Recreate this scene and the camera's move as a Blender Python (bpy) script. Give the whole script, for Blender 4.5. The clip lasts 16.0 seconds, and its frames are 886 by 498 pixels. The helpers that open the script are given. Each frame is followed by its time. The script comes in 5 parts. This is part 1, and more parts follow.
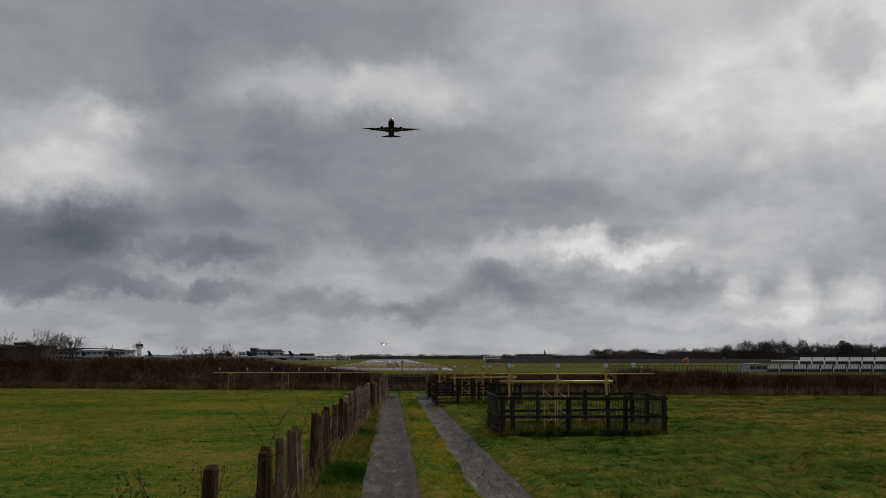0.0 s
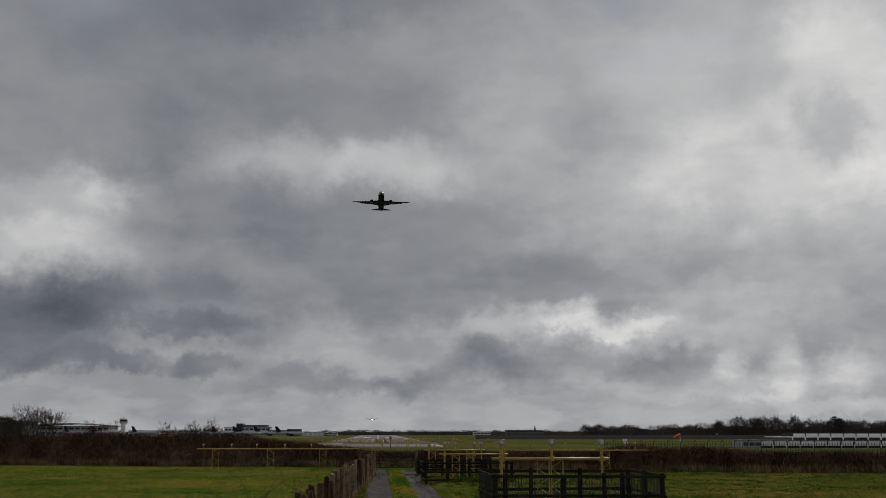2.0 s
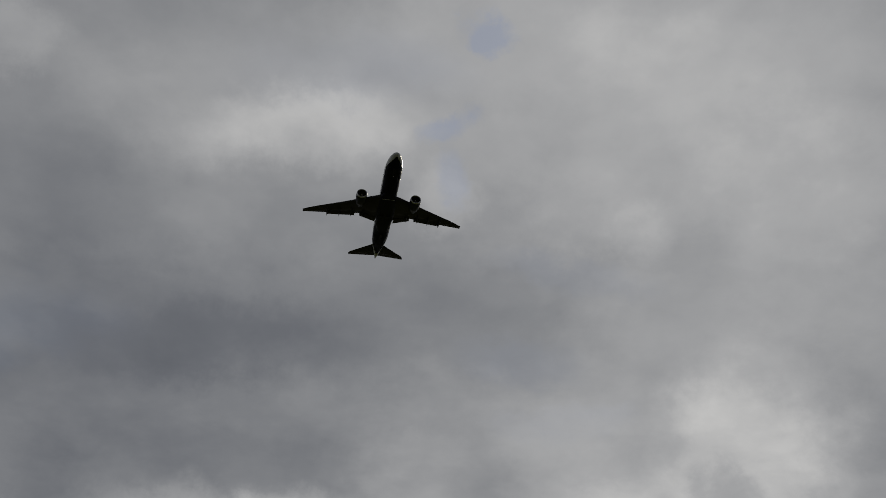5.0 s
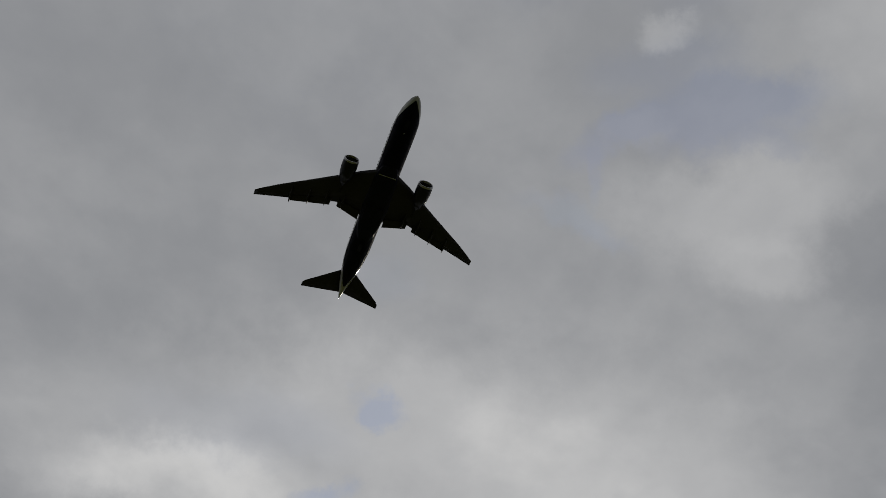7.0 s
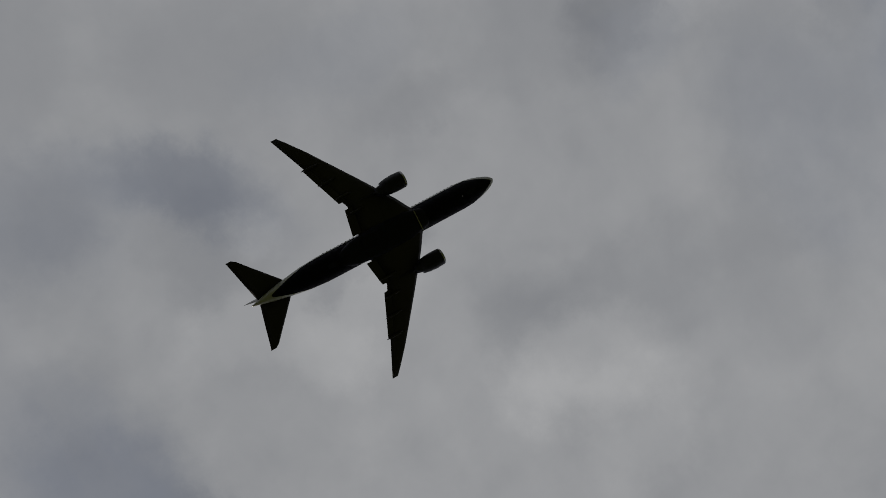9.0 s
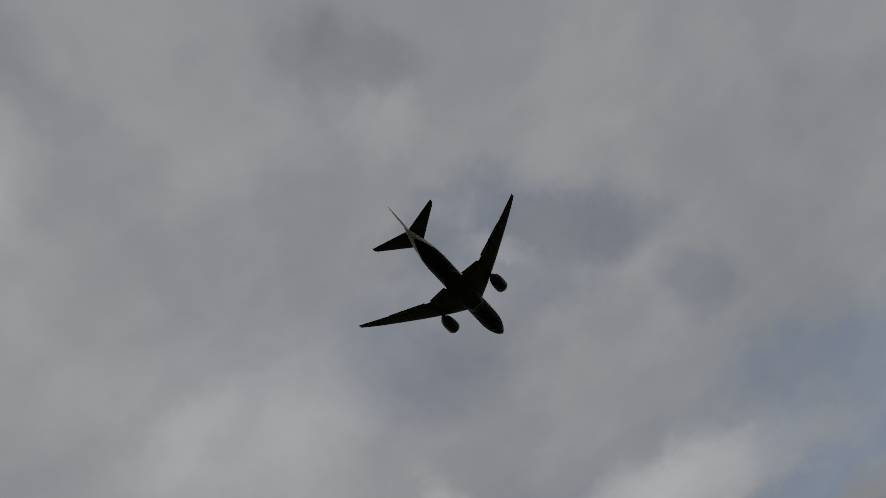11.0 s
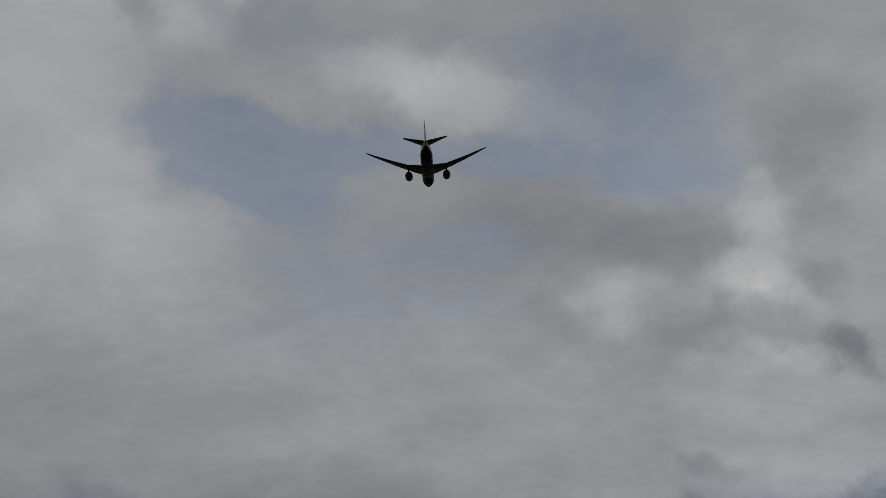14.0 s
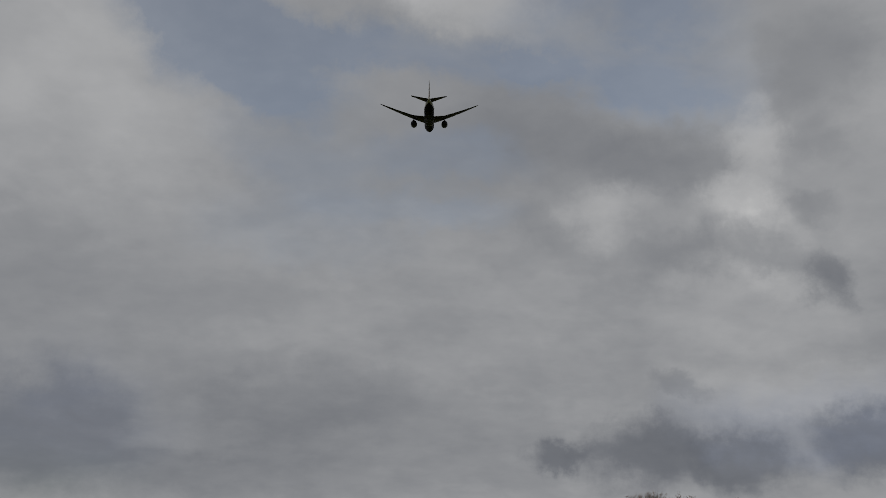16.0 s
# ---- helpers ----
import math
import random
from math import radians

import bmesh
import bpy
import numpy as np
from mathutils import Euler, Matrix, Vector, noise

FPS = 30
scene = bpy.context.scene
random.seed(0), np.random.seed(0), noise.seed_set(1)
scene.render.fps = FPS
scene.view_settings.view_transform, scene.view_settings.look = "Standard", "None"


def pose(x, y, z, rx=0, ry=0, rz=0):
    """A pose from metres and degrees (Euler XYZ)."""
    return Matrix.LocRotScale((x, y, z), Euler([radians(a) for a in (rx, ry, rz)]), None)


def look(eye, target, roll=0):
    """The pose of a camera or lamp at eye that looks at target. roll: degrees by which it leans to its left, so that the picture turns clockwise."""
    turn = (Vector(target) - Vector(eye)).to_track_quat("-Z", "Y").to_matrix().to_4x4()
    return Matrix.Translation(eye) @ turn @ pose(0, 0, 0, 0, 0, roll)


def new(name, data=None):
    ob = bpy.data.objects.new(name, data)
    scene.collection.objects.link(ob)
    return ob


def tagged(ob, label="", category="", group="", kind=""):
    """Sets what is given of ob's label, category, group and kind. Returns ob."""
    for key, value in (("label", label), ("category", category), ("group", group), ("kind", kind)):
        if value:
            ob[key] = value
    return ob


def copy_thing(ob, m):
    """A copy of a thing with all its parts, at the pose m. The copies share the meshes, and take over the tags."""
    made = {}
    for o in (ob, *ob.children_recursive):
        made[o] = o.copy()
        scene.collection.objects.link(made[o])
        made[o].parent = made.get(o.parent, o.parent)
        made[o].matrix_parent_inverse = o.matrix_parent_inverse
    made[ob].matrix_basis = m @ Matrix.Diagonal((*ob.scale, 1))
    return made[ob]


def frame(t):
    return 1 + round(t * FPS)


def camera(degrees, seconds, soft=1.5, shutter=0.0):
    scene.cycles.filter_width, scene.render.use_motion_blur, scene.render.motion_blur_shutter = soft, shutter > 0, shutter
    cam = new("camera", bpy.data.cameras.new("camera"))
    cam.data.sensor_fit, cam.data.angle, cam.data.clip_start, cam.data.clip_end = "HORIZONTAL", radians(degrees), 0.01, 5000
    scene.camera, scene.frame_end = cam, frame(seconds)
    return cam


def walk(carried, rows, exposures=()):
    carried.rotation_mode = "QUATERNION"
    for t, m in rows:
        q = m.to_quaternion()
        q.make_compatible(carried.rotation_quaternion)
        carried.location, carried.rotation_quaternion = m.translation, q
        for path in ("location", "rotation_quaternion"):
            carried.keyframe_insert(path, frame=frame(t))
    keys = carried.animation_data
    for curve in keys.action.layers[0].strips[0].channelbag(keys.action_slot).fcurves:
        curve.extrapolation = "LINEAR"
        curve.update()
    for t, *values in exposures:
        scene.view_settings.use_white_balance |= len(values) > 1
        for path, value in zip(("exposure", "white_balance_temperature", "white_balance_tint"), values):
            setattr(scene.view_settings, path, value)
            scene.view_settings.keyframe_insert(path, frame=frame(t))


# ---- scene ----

# ------------------------------------------------------------------ camera
cam = camera(50.24, 16.0, soft=0.8)
PATH = [
    (0.00, pose(0.000, 0.000, 2.200, 96.58, -0.00, -3.20)),
    (0.50, pose(0.000, 0.000, 2.200, 96.73, -0.06, -3.05)),
    (1.00, pose(0.000, 0.000, 2.200, 98.14, -0.20, -3.54)),
    (1.50, pose(0.000, 0.000, 2.200, 99.55, -0.09, -3.86)),
    (2.00, pose(0.000, 0.600, 2.200, 101.07, -0.04, -3.86)),
    (2.50, pose(-0.200, 7.500, 2.400, 102.61, 0.21, -4.18)),
    (3.00, pose(-1.200, 24.600, 3.600, 104.30, -0.90, -4.29)),
    (3.50, pose(-2.400, 43.200, 5.700, 106.91, -0.90, -5.57)),
    (4.00, pose(-3.200, 61.600, 6.800, 111.30, -0.77, -7.49)),
    (4.50, pose(-3.499, 77.040, 6.872, 119.02, -1.10, -8.99)),
    (5.00, pose(-3.347, 82.420, 6.719, 122.54, -0.83, -10.33)),
    (5.50, pose(-3.197, 87.212, 6.567, 126.42, -1.01, -11.79)),
    (6.00, pose(-3.048, 92.007, 6.418, 131.23, -1.41, -13.58)),
    (6.50, pose(-2.902, 96.806, 6.269, 137.40, -1.91, -16.37)),
    (7.00, pose(-2.758, 101.610, 6.122, 145.32, -2.02, -20.86)),
    (7.50, pose(-2.615, 106.417, 5.976, 155.11, -0.80, -27.51)),
    (8.00, pose(-2.475, 111.228, 5.831, 164.41, 2.08, -36.87)),
    (8.50, pose(-2.336, 116.043, 5.688, 174.20, 7.16, -49.14)),
    (9.00, pose(-2.199, 120.863, 5.547, 178.84, 13.52, -62.88)),
    (9.50, pose(-2.065, 125.686, 5.407, 176.09, 20.69, -82.92)),
    (10.00, pose(-1.832, 130.573, 5.322, 167.86, 24.15, -107.09)),
    (10.50, pose(-1.601, 135.464, 5.238, 157.37, 25.40, -128.22)),
    (11.00, pose(-1.372, 140.359, 5.156, 147.15, 23.72, -145.71)),
    (11.50, pose(-1.145, 145.258, 5.076, 137.94, 19.36, -158.97)),
    (12.00, pose(-0.900, 150.200, 5.000, 128.54, 13.40, -168.40)),
    (12.50, pose(-0.856, 155.062, 5.000, 120.73, 9.07, -173.77)),
    (13.00, pose(-0.812, 159.925, 5.000, 117.32, 7.13, -175.18)),
    (13.50, pose(-0.769, 164.787, 5.000, 114.85, 4.95, -177.25)),
    (14.00, pose(-0.725, 169.650, 5.000, 111.21, 2.81, -178.89)),
    (14.50, pose(-0.681, 174.512, 5.000, 108.28, 1.68, -179.09)),
    (15.00, pose(-0.638, 179.375, 4.800, 106.28, 0.83, 179.97)),
    (15.50, pose(-0.594, 183.237, 4.100, 105.64, 0.35, 179.84)),
    (16.00, pose(-0.550, 183.900, 2.050, 105.42, -0.55, 179.33)),
]
walk(cam, PATH, exposures=((0.0, 0.34), (1.0, 0.33), (2.0, 0.20), (2.5, 0.12), (3.5, -0.10), (4.5, -0.18), (5.5, -0.05), (7.5, 0.12), (9.5, 0.0), (16.0, 0.03)))

# ------------------------------------------------------------------ world and sun
SUN_AZ, SUN_EL = radians(32), radians(34)


def sky_blobs():
    """Cloud masses: azimuth, elevation, half length, half breadth (degrees), lift, slant (degrees)."""
    clouds_low = [
        (-17, 12, 4.8, 2.6, 0.26, 5), (-20, 11, 2.8, 1.4, 0.14, 5), (-16, 14, 1.3, 1.1, 0.12, 5), (-5, 16, 3, 1.7, 0.15, 2),
        (1, 16, 2.9, 1.5, 0.17, 1), (-10, 16, 1.7, 1, 0.06, 4), (8, 19, 3.2, 2, 0.09, -1), (-5, 13, 11.1, 2, -0.14, 2),
        (-1, 9, 11.3, 2, -0.15, 1), (-13, 14, 2, 3.6, -0.1, 4), (-8, 19, 10.9, 2.3, -0.07, 4), (-20, 6, 3.8, 1.9, -0.26, 3),
        (-17, 7, 2.2, 1.4, -0.16, 3), (-9, 10, 4, 1.2, 0.1, 2), (-12, 6, 2.5, 0.7, -0.18, 2), (-8, 6, 2, 0.8, -0.14, 1)]
    clouds_horizon = [
        (-10, 4, 1.5, 0.5, -0.18, 1), (-18, 4, 3.5, 0.6, -0.14, 2), (-14, 4, 2.3, 0.4, -0.12, 1), (-5, 3, 3, 0.7, -0.12, 1),
        (2, 3, 2, 0.7, -0.13, 0), (7, 4, 2.4, 0.9, -0.14, 0), (-1, 3, 2.4, 0.5, -0.08, 0), (9, 3, 1.7, 0.6, -0.1, 0),
        (12, 7, 4.4, 0.7, 0.22, -1), (15, 6, 6.7, 0.8, 0.1, -1)]
    clouds_horizon_sunward = [
        (6, 6, 2.1, 0.8, 0.12, 0), (17, 4, 2.3, 0.9, -0.08, -1), (23, 5, 3.6, 1.3, -0.09, -2), (27, 6, 2.5, 1.3, -0.09, -2),
        (24, 4, 1, 1.3, 0.2, -1), (21, 4, 0.8, 0.8, 0.14, -1), (27, 4, 1.3, 0.9, 0.16, -1), (14, 5, 4, 0.7, -0.1, -1),
        (11, 4, 4.1, 0.5, -0.06, 0), (25, 2, 6.4, 0.4, 0.1, -1)]
    clouds_sunward = [
        (23, 15, 5.5, 3.5, 0.16, -5), (29, 20, 3.7, 4.6, 0.2, -9), (27, 17, 1.6, 1.7, -0.18, -7), (29, 13, 2.5, 2.5, 0.08, -6),
        (18, 17, 5, 4.3, 0.06, -4), (13, 14, 4.1, 1.7, 0.07, -2), (15, 9, 6.7, 1.5, -0.05, -2), (12, 22, 6.6, 2.3, 0.07, -3),
        (-18, 18, 6.3, 2.8, 0.02, 7), (20, 8, 3.3, 0.7, 0.08, -2), (-4, 6, 2.4, 1.5, 0.08, 1), (1, 5, 4.1, 1, 0.04, 0),
        (14, 3, 6.7, 0.7, 0.03, 0)]
    clouds_high = [
        (-1, 39, 5.4, 2, 0.15, 8), (-11, 39, 7.2, 2.9, 0.05, 14), (-19, 33, 5, 4.4, -0.1, 18), (-12, 26, 8.4, 3.9, -0.1, 11),
        (-3, 26, 7.4, 2, -0.1, 6), (20, 35, 3.1, 2.4, 0.06, -5), (24, 33, 1.7, 1.3, 0.08, -7), (10, 36, 1.7, 1.7, 0.12, 1),
        (-22, 40, 1.8, 1.5, 0.1, 23), (14, 45, 8, 3, 0.07, -2), (34, 34, 4.5, 3.9, 0.1, -13), (11, 30, 8.9, 1.7, -0.04, 0),
        (26, 28, 6.6, 2.3, 0.04, -7)]
    clouds_overhead = [
        (48, 55, 5.3, 2.3, 0.1, -17), (49, 51, 2.9, 1.6, 0.1, -16), (59, 49, 3.8, 2.5, -0.08, -24), (71, 59, 3.5, 4.5, 0.05, -39),
        (39, 75, 5.1, 3.7, -0.07, -11), (63, 74, 2.3, 1, -0.06, -34), (10, 60, 8.8, 5.1, 0.02, 16), (-4, 50, 7, 2.9, -0.04, 25),
        (49, 66, 1.4, 1, 0.12, -20), (41, 61, 1.4, 1, 0.04, -12)]
    clouds_zenith = [
        (-77, 87, 3.7, 1.7, -0.1, -58), (-32, 80, 3, 3, -0.07, 75), (153, 80, 2, 0.7, -0.1, 72), (151, 88, 1.3, 1.2, 0.05, 73),
        (44, 74, 5.4, 2.4, -0.06, -1), (54, 72, 1.7, 0.8, -0.06, -11), (-40, 76, 2.6, 1.6, 0.04, 84), (102, 70, 10, 10, 0.04, -57),
        (100, 59, 2.5, 1.3, 0.05, -54), (137, 69, 4.2, 2.6, -0.07, 87), (136, 80, 2.4, 1.7, 0.05, 88), (128, 62, 2.5, 3.8, 0.05, -83)]
    clouds_past_zenith = [
        (132, 67, 3.7, 3, 0.13, -48), (108, 80, 2.3, 2, 0.07, -24), (-176, 63, 3.7, 1.7, -0.1, -50), (132, 82, 1.6, 0.8, -0.06, -46),
        (14, 88, 2.2, 2.5, -0.05, 73), (-174, 76, 3, 1.3, -0.04, 82), (-179, 59, 2, 2, 0.05, 87), (-178, 48, 1.9, 0.8, 0.08, -51),
        (162, 47, 2.9, 3.8, 0.04, -74), (151, 48, 1.3, 2.6, 0.06, -64), (152, 61, 6.8, 2, -0.03, -66), (86, 84, 3.8, 1.9, 0.05, -1)]
    clouds_descending = [
        (-179, 31, 5.1, 1.9, 0.08, -18), (176, 32, 3.1, 1.4, 0.06, -15), (151, 38, 4.8, 2.9, 0.1, 0), (165, 37, 1.5, 1.5, 0.12, -9),
        (163, 34, 2, 1.3, 0.08, -8), (160, 39, 2.6, 0.9, -0.08, -36), (159, 35, 2, 0.7, -0.08, -46), (149, 43, 2.2, 1.6, -0.06, 3),
        (-172, 46, 4, 1.5, -0.1, -48), (175, 45, 2.7, 1.4, -0.06, -14), (-169, 38, 1.5, 1.4, -0.05, -25), (173, 52, 2, 1.3, -0.05, -12),
        (-158, 34, 7.1, 7.1, -0.04, -31), (-178, 51, 2.3, 0.8, 0.06, -48), (-171, 22, 7.2, 2, -0.06, -21), (-161, 17, 1.8, 1.8, 0.08, -24)]
    clouds_behind = [
        (-160, 15, 1.8, 1.9, 0.14, -9), (-161, 18, 1.6, 1.3, 0.1, -9), (-164, 16, 3, 2, -0.12, -8), (-167, 15, 4.3, 1.7, -0.05, -7),
        (-157, 19, 1.9, 2.9, -0.08, -11), (179, 31, 6.1, 1.4, 0.03, -14), (163, 22, 4.3, 3.9, 0.06, 4), (-176, 22, 8.9, 2.7, -0.03, -5)]
    clouds_behind_low = [
        (-160, 15, 1.9, 1.2, -0.18, -31), (-157, 13, 1.2, 1.3, -0.2, -5), (-158, 17, 1.6, 0.8, -0.08, -6), (-157, 18, 1.9, 1.9, 0.08, -7),
        (-160, 21, 1.5, 1.6, 0.12, -7), (-167, 17, 4.4, 1.5, 0.1, -3), (-173, 17, 2, 1, -0.07, -21), (-165, 20, 3.6, 1.8, -0.08, -5),
        (-156, 25, 2.8, 2.2, -0.1, -10), (-167, 3, 2.9, 1.6, -0.24, 0), (-162, 3, 1.9, 1.4, -0.22, 0), (-156, 4, 2.1, 1.5, -0.26, -1),
        (-172, 3, 1.5, 0.7, -0.2, 0), (-165, 7, 1.5, 0.6, -0.12, -1), (-159, 7, 5.4, 1.3, 0.08, -2), (158, 4, 4.7, 2.5, -0.18, 2)]
    clouds_behind_wide = [
        (172, 6, 5.7, 2, -0.08, 1), (-179, 10, 10.2, 4.1, 0.02, 0), (168, 2, 6.5, 1.3, -0.08, 1), (-165, 9, 8.3, 3.3, 0.03, -2),
        (157, 22, 4.4, 5, 0.06, 10), (-160, 11, 3.9, 1.9, 0.05, -3)]
    broad_layers = [
        (34, 34, 10.6, 12.2, 0.1, -13), (15, 44, 16.7, 6.7, 0.1, -3), (-7, 23, 16.3, 5.5, -0.1, 8), (24, 40, 13.3, 6.7, 0.05, -8),
        (21, 5, 11.4, 3.6, 0.05, -2), (26, 15, 7.9, 10.4, 0.06, -6), (6, 23, 16.6, 4.3, 0.07, -1), (11, 13, 10.2, 4.1, 0.04, -2),
        (-16, 9, 9.7, 3.6, -0.07, 3), (76, 61, 7.9, 11.1, 0.07, -44), (-17, 58, 8, 12.8, -0.03, 40), (151, 35, 7.9, 12.6, 0.08, -1),
        (-176, 37, 30.8, 17.1, 0.015, -20), (-163, 3, 9.6, 1.9, -0.04, 0), (168, 3, 16.3, 4.9, -0.07, 1), (-160, 21, 9.7, 8.1, 0.05, -7)]
    gaps_ahead = [
        (10, 40, 1.5, 0.7, 1.1, 25), (13, 46, 1.3, 0.8, 1, -21), (11, 37, 0.9, 1.4, 0.7, 0), (19, 31, 3.7, 0.8, 0.25, -14),
        (-16, 25, 3.8, 1.9, 0.25, 12), (2, 43, 5.4, 2, 0.2, 6), (18, 22, 3, 1, 0.25, 0), (15, 26, 3, 1.2, 0.3, 0)]
    gaps_overhead = [
        (52, 60, 4.3, 1.7, 1.5, -13), (38, 61, 2.6, 1, 1.2, 21), (36, 59, 0.5, 1.4, 0.8, -7), (32, 57, 3, 0.7, 0.6, -28),
        (47, 64, 3.7, 1.5, 0.6, -17), (39, 75, 6.1, 3, 0.35, -11), (58, 69, 3, 4, 0.3, -29), (12, 53, 2, 1.3, 0.35, 13),
        (54, 57, 1.6, 0.7, 0.7, -23)]
    gaps_zenith = [
        (-77, 87, 5.3, 2, 0.4, -58), (-32, 80, 4.3, 3.3, 0.3, 75), (41, 73, 5.7, 3, 0.35, 1), (-13, 70, 6.4, 9.5, 0.2, 54),
        (-179, 51, 2.3, 3.6, 1.2, 87), (-177, 45, 2.8, 1.6, 1, -52), (162, 54, 4, 7.3, 0.35, -55), (170, 46, 4.1, 5.1, 0.4, -82),
        (177, 63, 2.7, 1.7, 0.4, -59), (-151, 78, 4.6, 2, 0.2, 60)]
    gaps_descending = [
        (179, 27, 10.8, 1.3, 0.9, -7), (-174, 26, 2, 0.6, 0.8, -15), (167, 27, 5.3, 2, 0.7, -11), (-171, 46, 4, 2, 0.8, -53),
        (-169, 38, 2, 1.7, 0.45, -25), (-169, 31, 4.4, 2.3, 0.6, -44), (172, 46, 5.1, 3.7, 0.35, -12), (170, 34, 4.4, 2, 0.45, -12),
        (-164, 25, 3.6, 2.3, 0.45, -25), (162, 37, 4, 0.8, 0.4, -53)]
    gaps_behind = [
        (167, 27, 5.7, 2, 0.9, -33), (170, 24, 2.4, 1.2, 0.9, -19), (164, 26, 2, 1.7, 0.6, -48), (-168, 29, 5, 3.7, 0.6, -9),
        (180, 18, 4.1, 0.9, 0.5, -3), (172, 16, 5.1, 1.7, 0.35, -1), (-175, 33, 5.3, 1.3, 0.4, -6), (-165, 24, 3, 1.3, 0.4, -9),
        (168, 28, 5.6, 1.6, 0.8, -3), (180, 21, 4.4, 1.2, 0.6, 1), (-168, 29, 5.3, 1.6, 0.5, -5), (171, 20, 4, 2, 0.5, -26),
        (-158, 5, 6.3, 1.9, 0.4, -2), (159, 4, 5, 3.1, 0.25, 2)]
    clouds = (clouds_low + clouds_horizon + clouds_horizon_sunward + clouds_sunward + clouds_high + clouds_overhead + clouds_zenith + clouds_past_zenith + clouds_descending + clouds_behind + clouds_behind_low + clouds_behind_wide + broad_layers)
    blue_gaps = gaps_ahead + gaps_overhead + gaps_zenith + gaps_descending + gaps_behind
    return clouds, blue_gaps


world = bpy.data.worlds.new("overcast_sky")
scene.world = world
world.use_nodes = True


class Net:
    """A small writer for node trees."""

    def __init__(self, tree):
        self.tree = tree

    def add(self, kind, **sets):
        n = self.tree.nodes.new(kind)
        for k, v in sets.items():
            setattr(n, k, v)
        return n

    def put(self, sock, v):
        if isinstance(v, bpy.types.NodeSocket):
            self.tree.links.new(v, sock)
        else:
            sock.default_value = v

    def math(self, op, a, b=0.0, clamp=False):
        n = self.add("ShaderNodeMath", operation=op, use_clamp=clamp)
        self.put(n.inputs[0], a)
        self.put(n.inputs[1], b)
        return n.outputs[0]

    def vec(self, op, a, b=(0, 0, 0), out=0):
        n = self.add("ShaderNodeVectorMath", operation=op)
        self.put(n.inputs[0], a)
        self.put(n.inputs[1], b)
        return n.outputs[out]

    def noise(self, v, scale, detail=5.0, rough=0.55, distortion=0.0, color=False):
        n = self.add("ShaderNodeTexNoise")
        self.put(n.inputs["Vector"], v)
        n.inputs["Scale"].default_value = scale
        n.inputs["Detail"].default_value = detail
        n.inputs["Roughness"].default_value = rough
        n.inputs["Distortion"].default_value = distortion
        return n.outputs["Color" if color else "Fac"]

    def ramp(self, fac, stops, mode="LINEAR"):
        n = self.add("ShaderNodeValToRGB")
        n.color_ramp.interpolation = mode
        while len(n.color_ramp.elements) < len(stops):
            n.color_ramp.elements.new(0.5)
        for e, (p, c) in zip(n.color_ramp.elements, stops):
            e.position = p
            e.color = (*c, 1) if len(c) == 3 else c
        self.put(n.inputs[0], fac)
        return n.outputs[0]

    def mix(self, fac, a, b, blend="MIX"):
        n = self.add("ShaderNodeMix", data_type="RGBA", blend_type=blend)
        self.put(n.inputs[0], fac)
        self.put(n.inputs[6], a)
        self.put(n.inputs[7], b)
        return n.outputs[2]


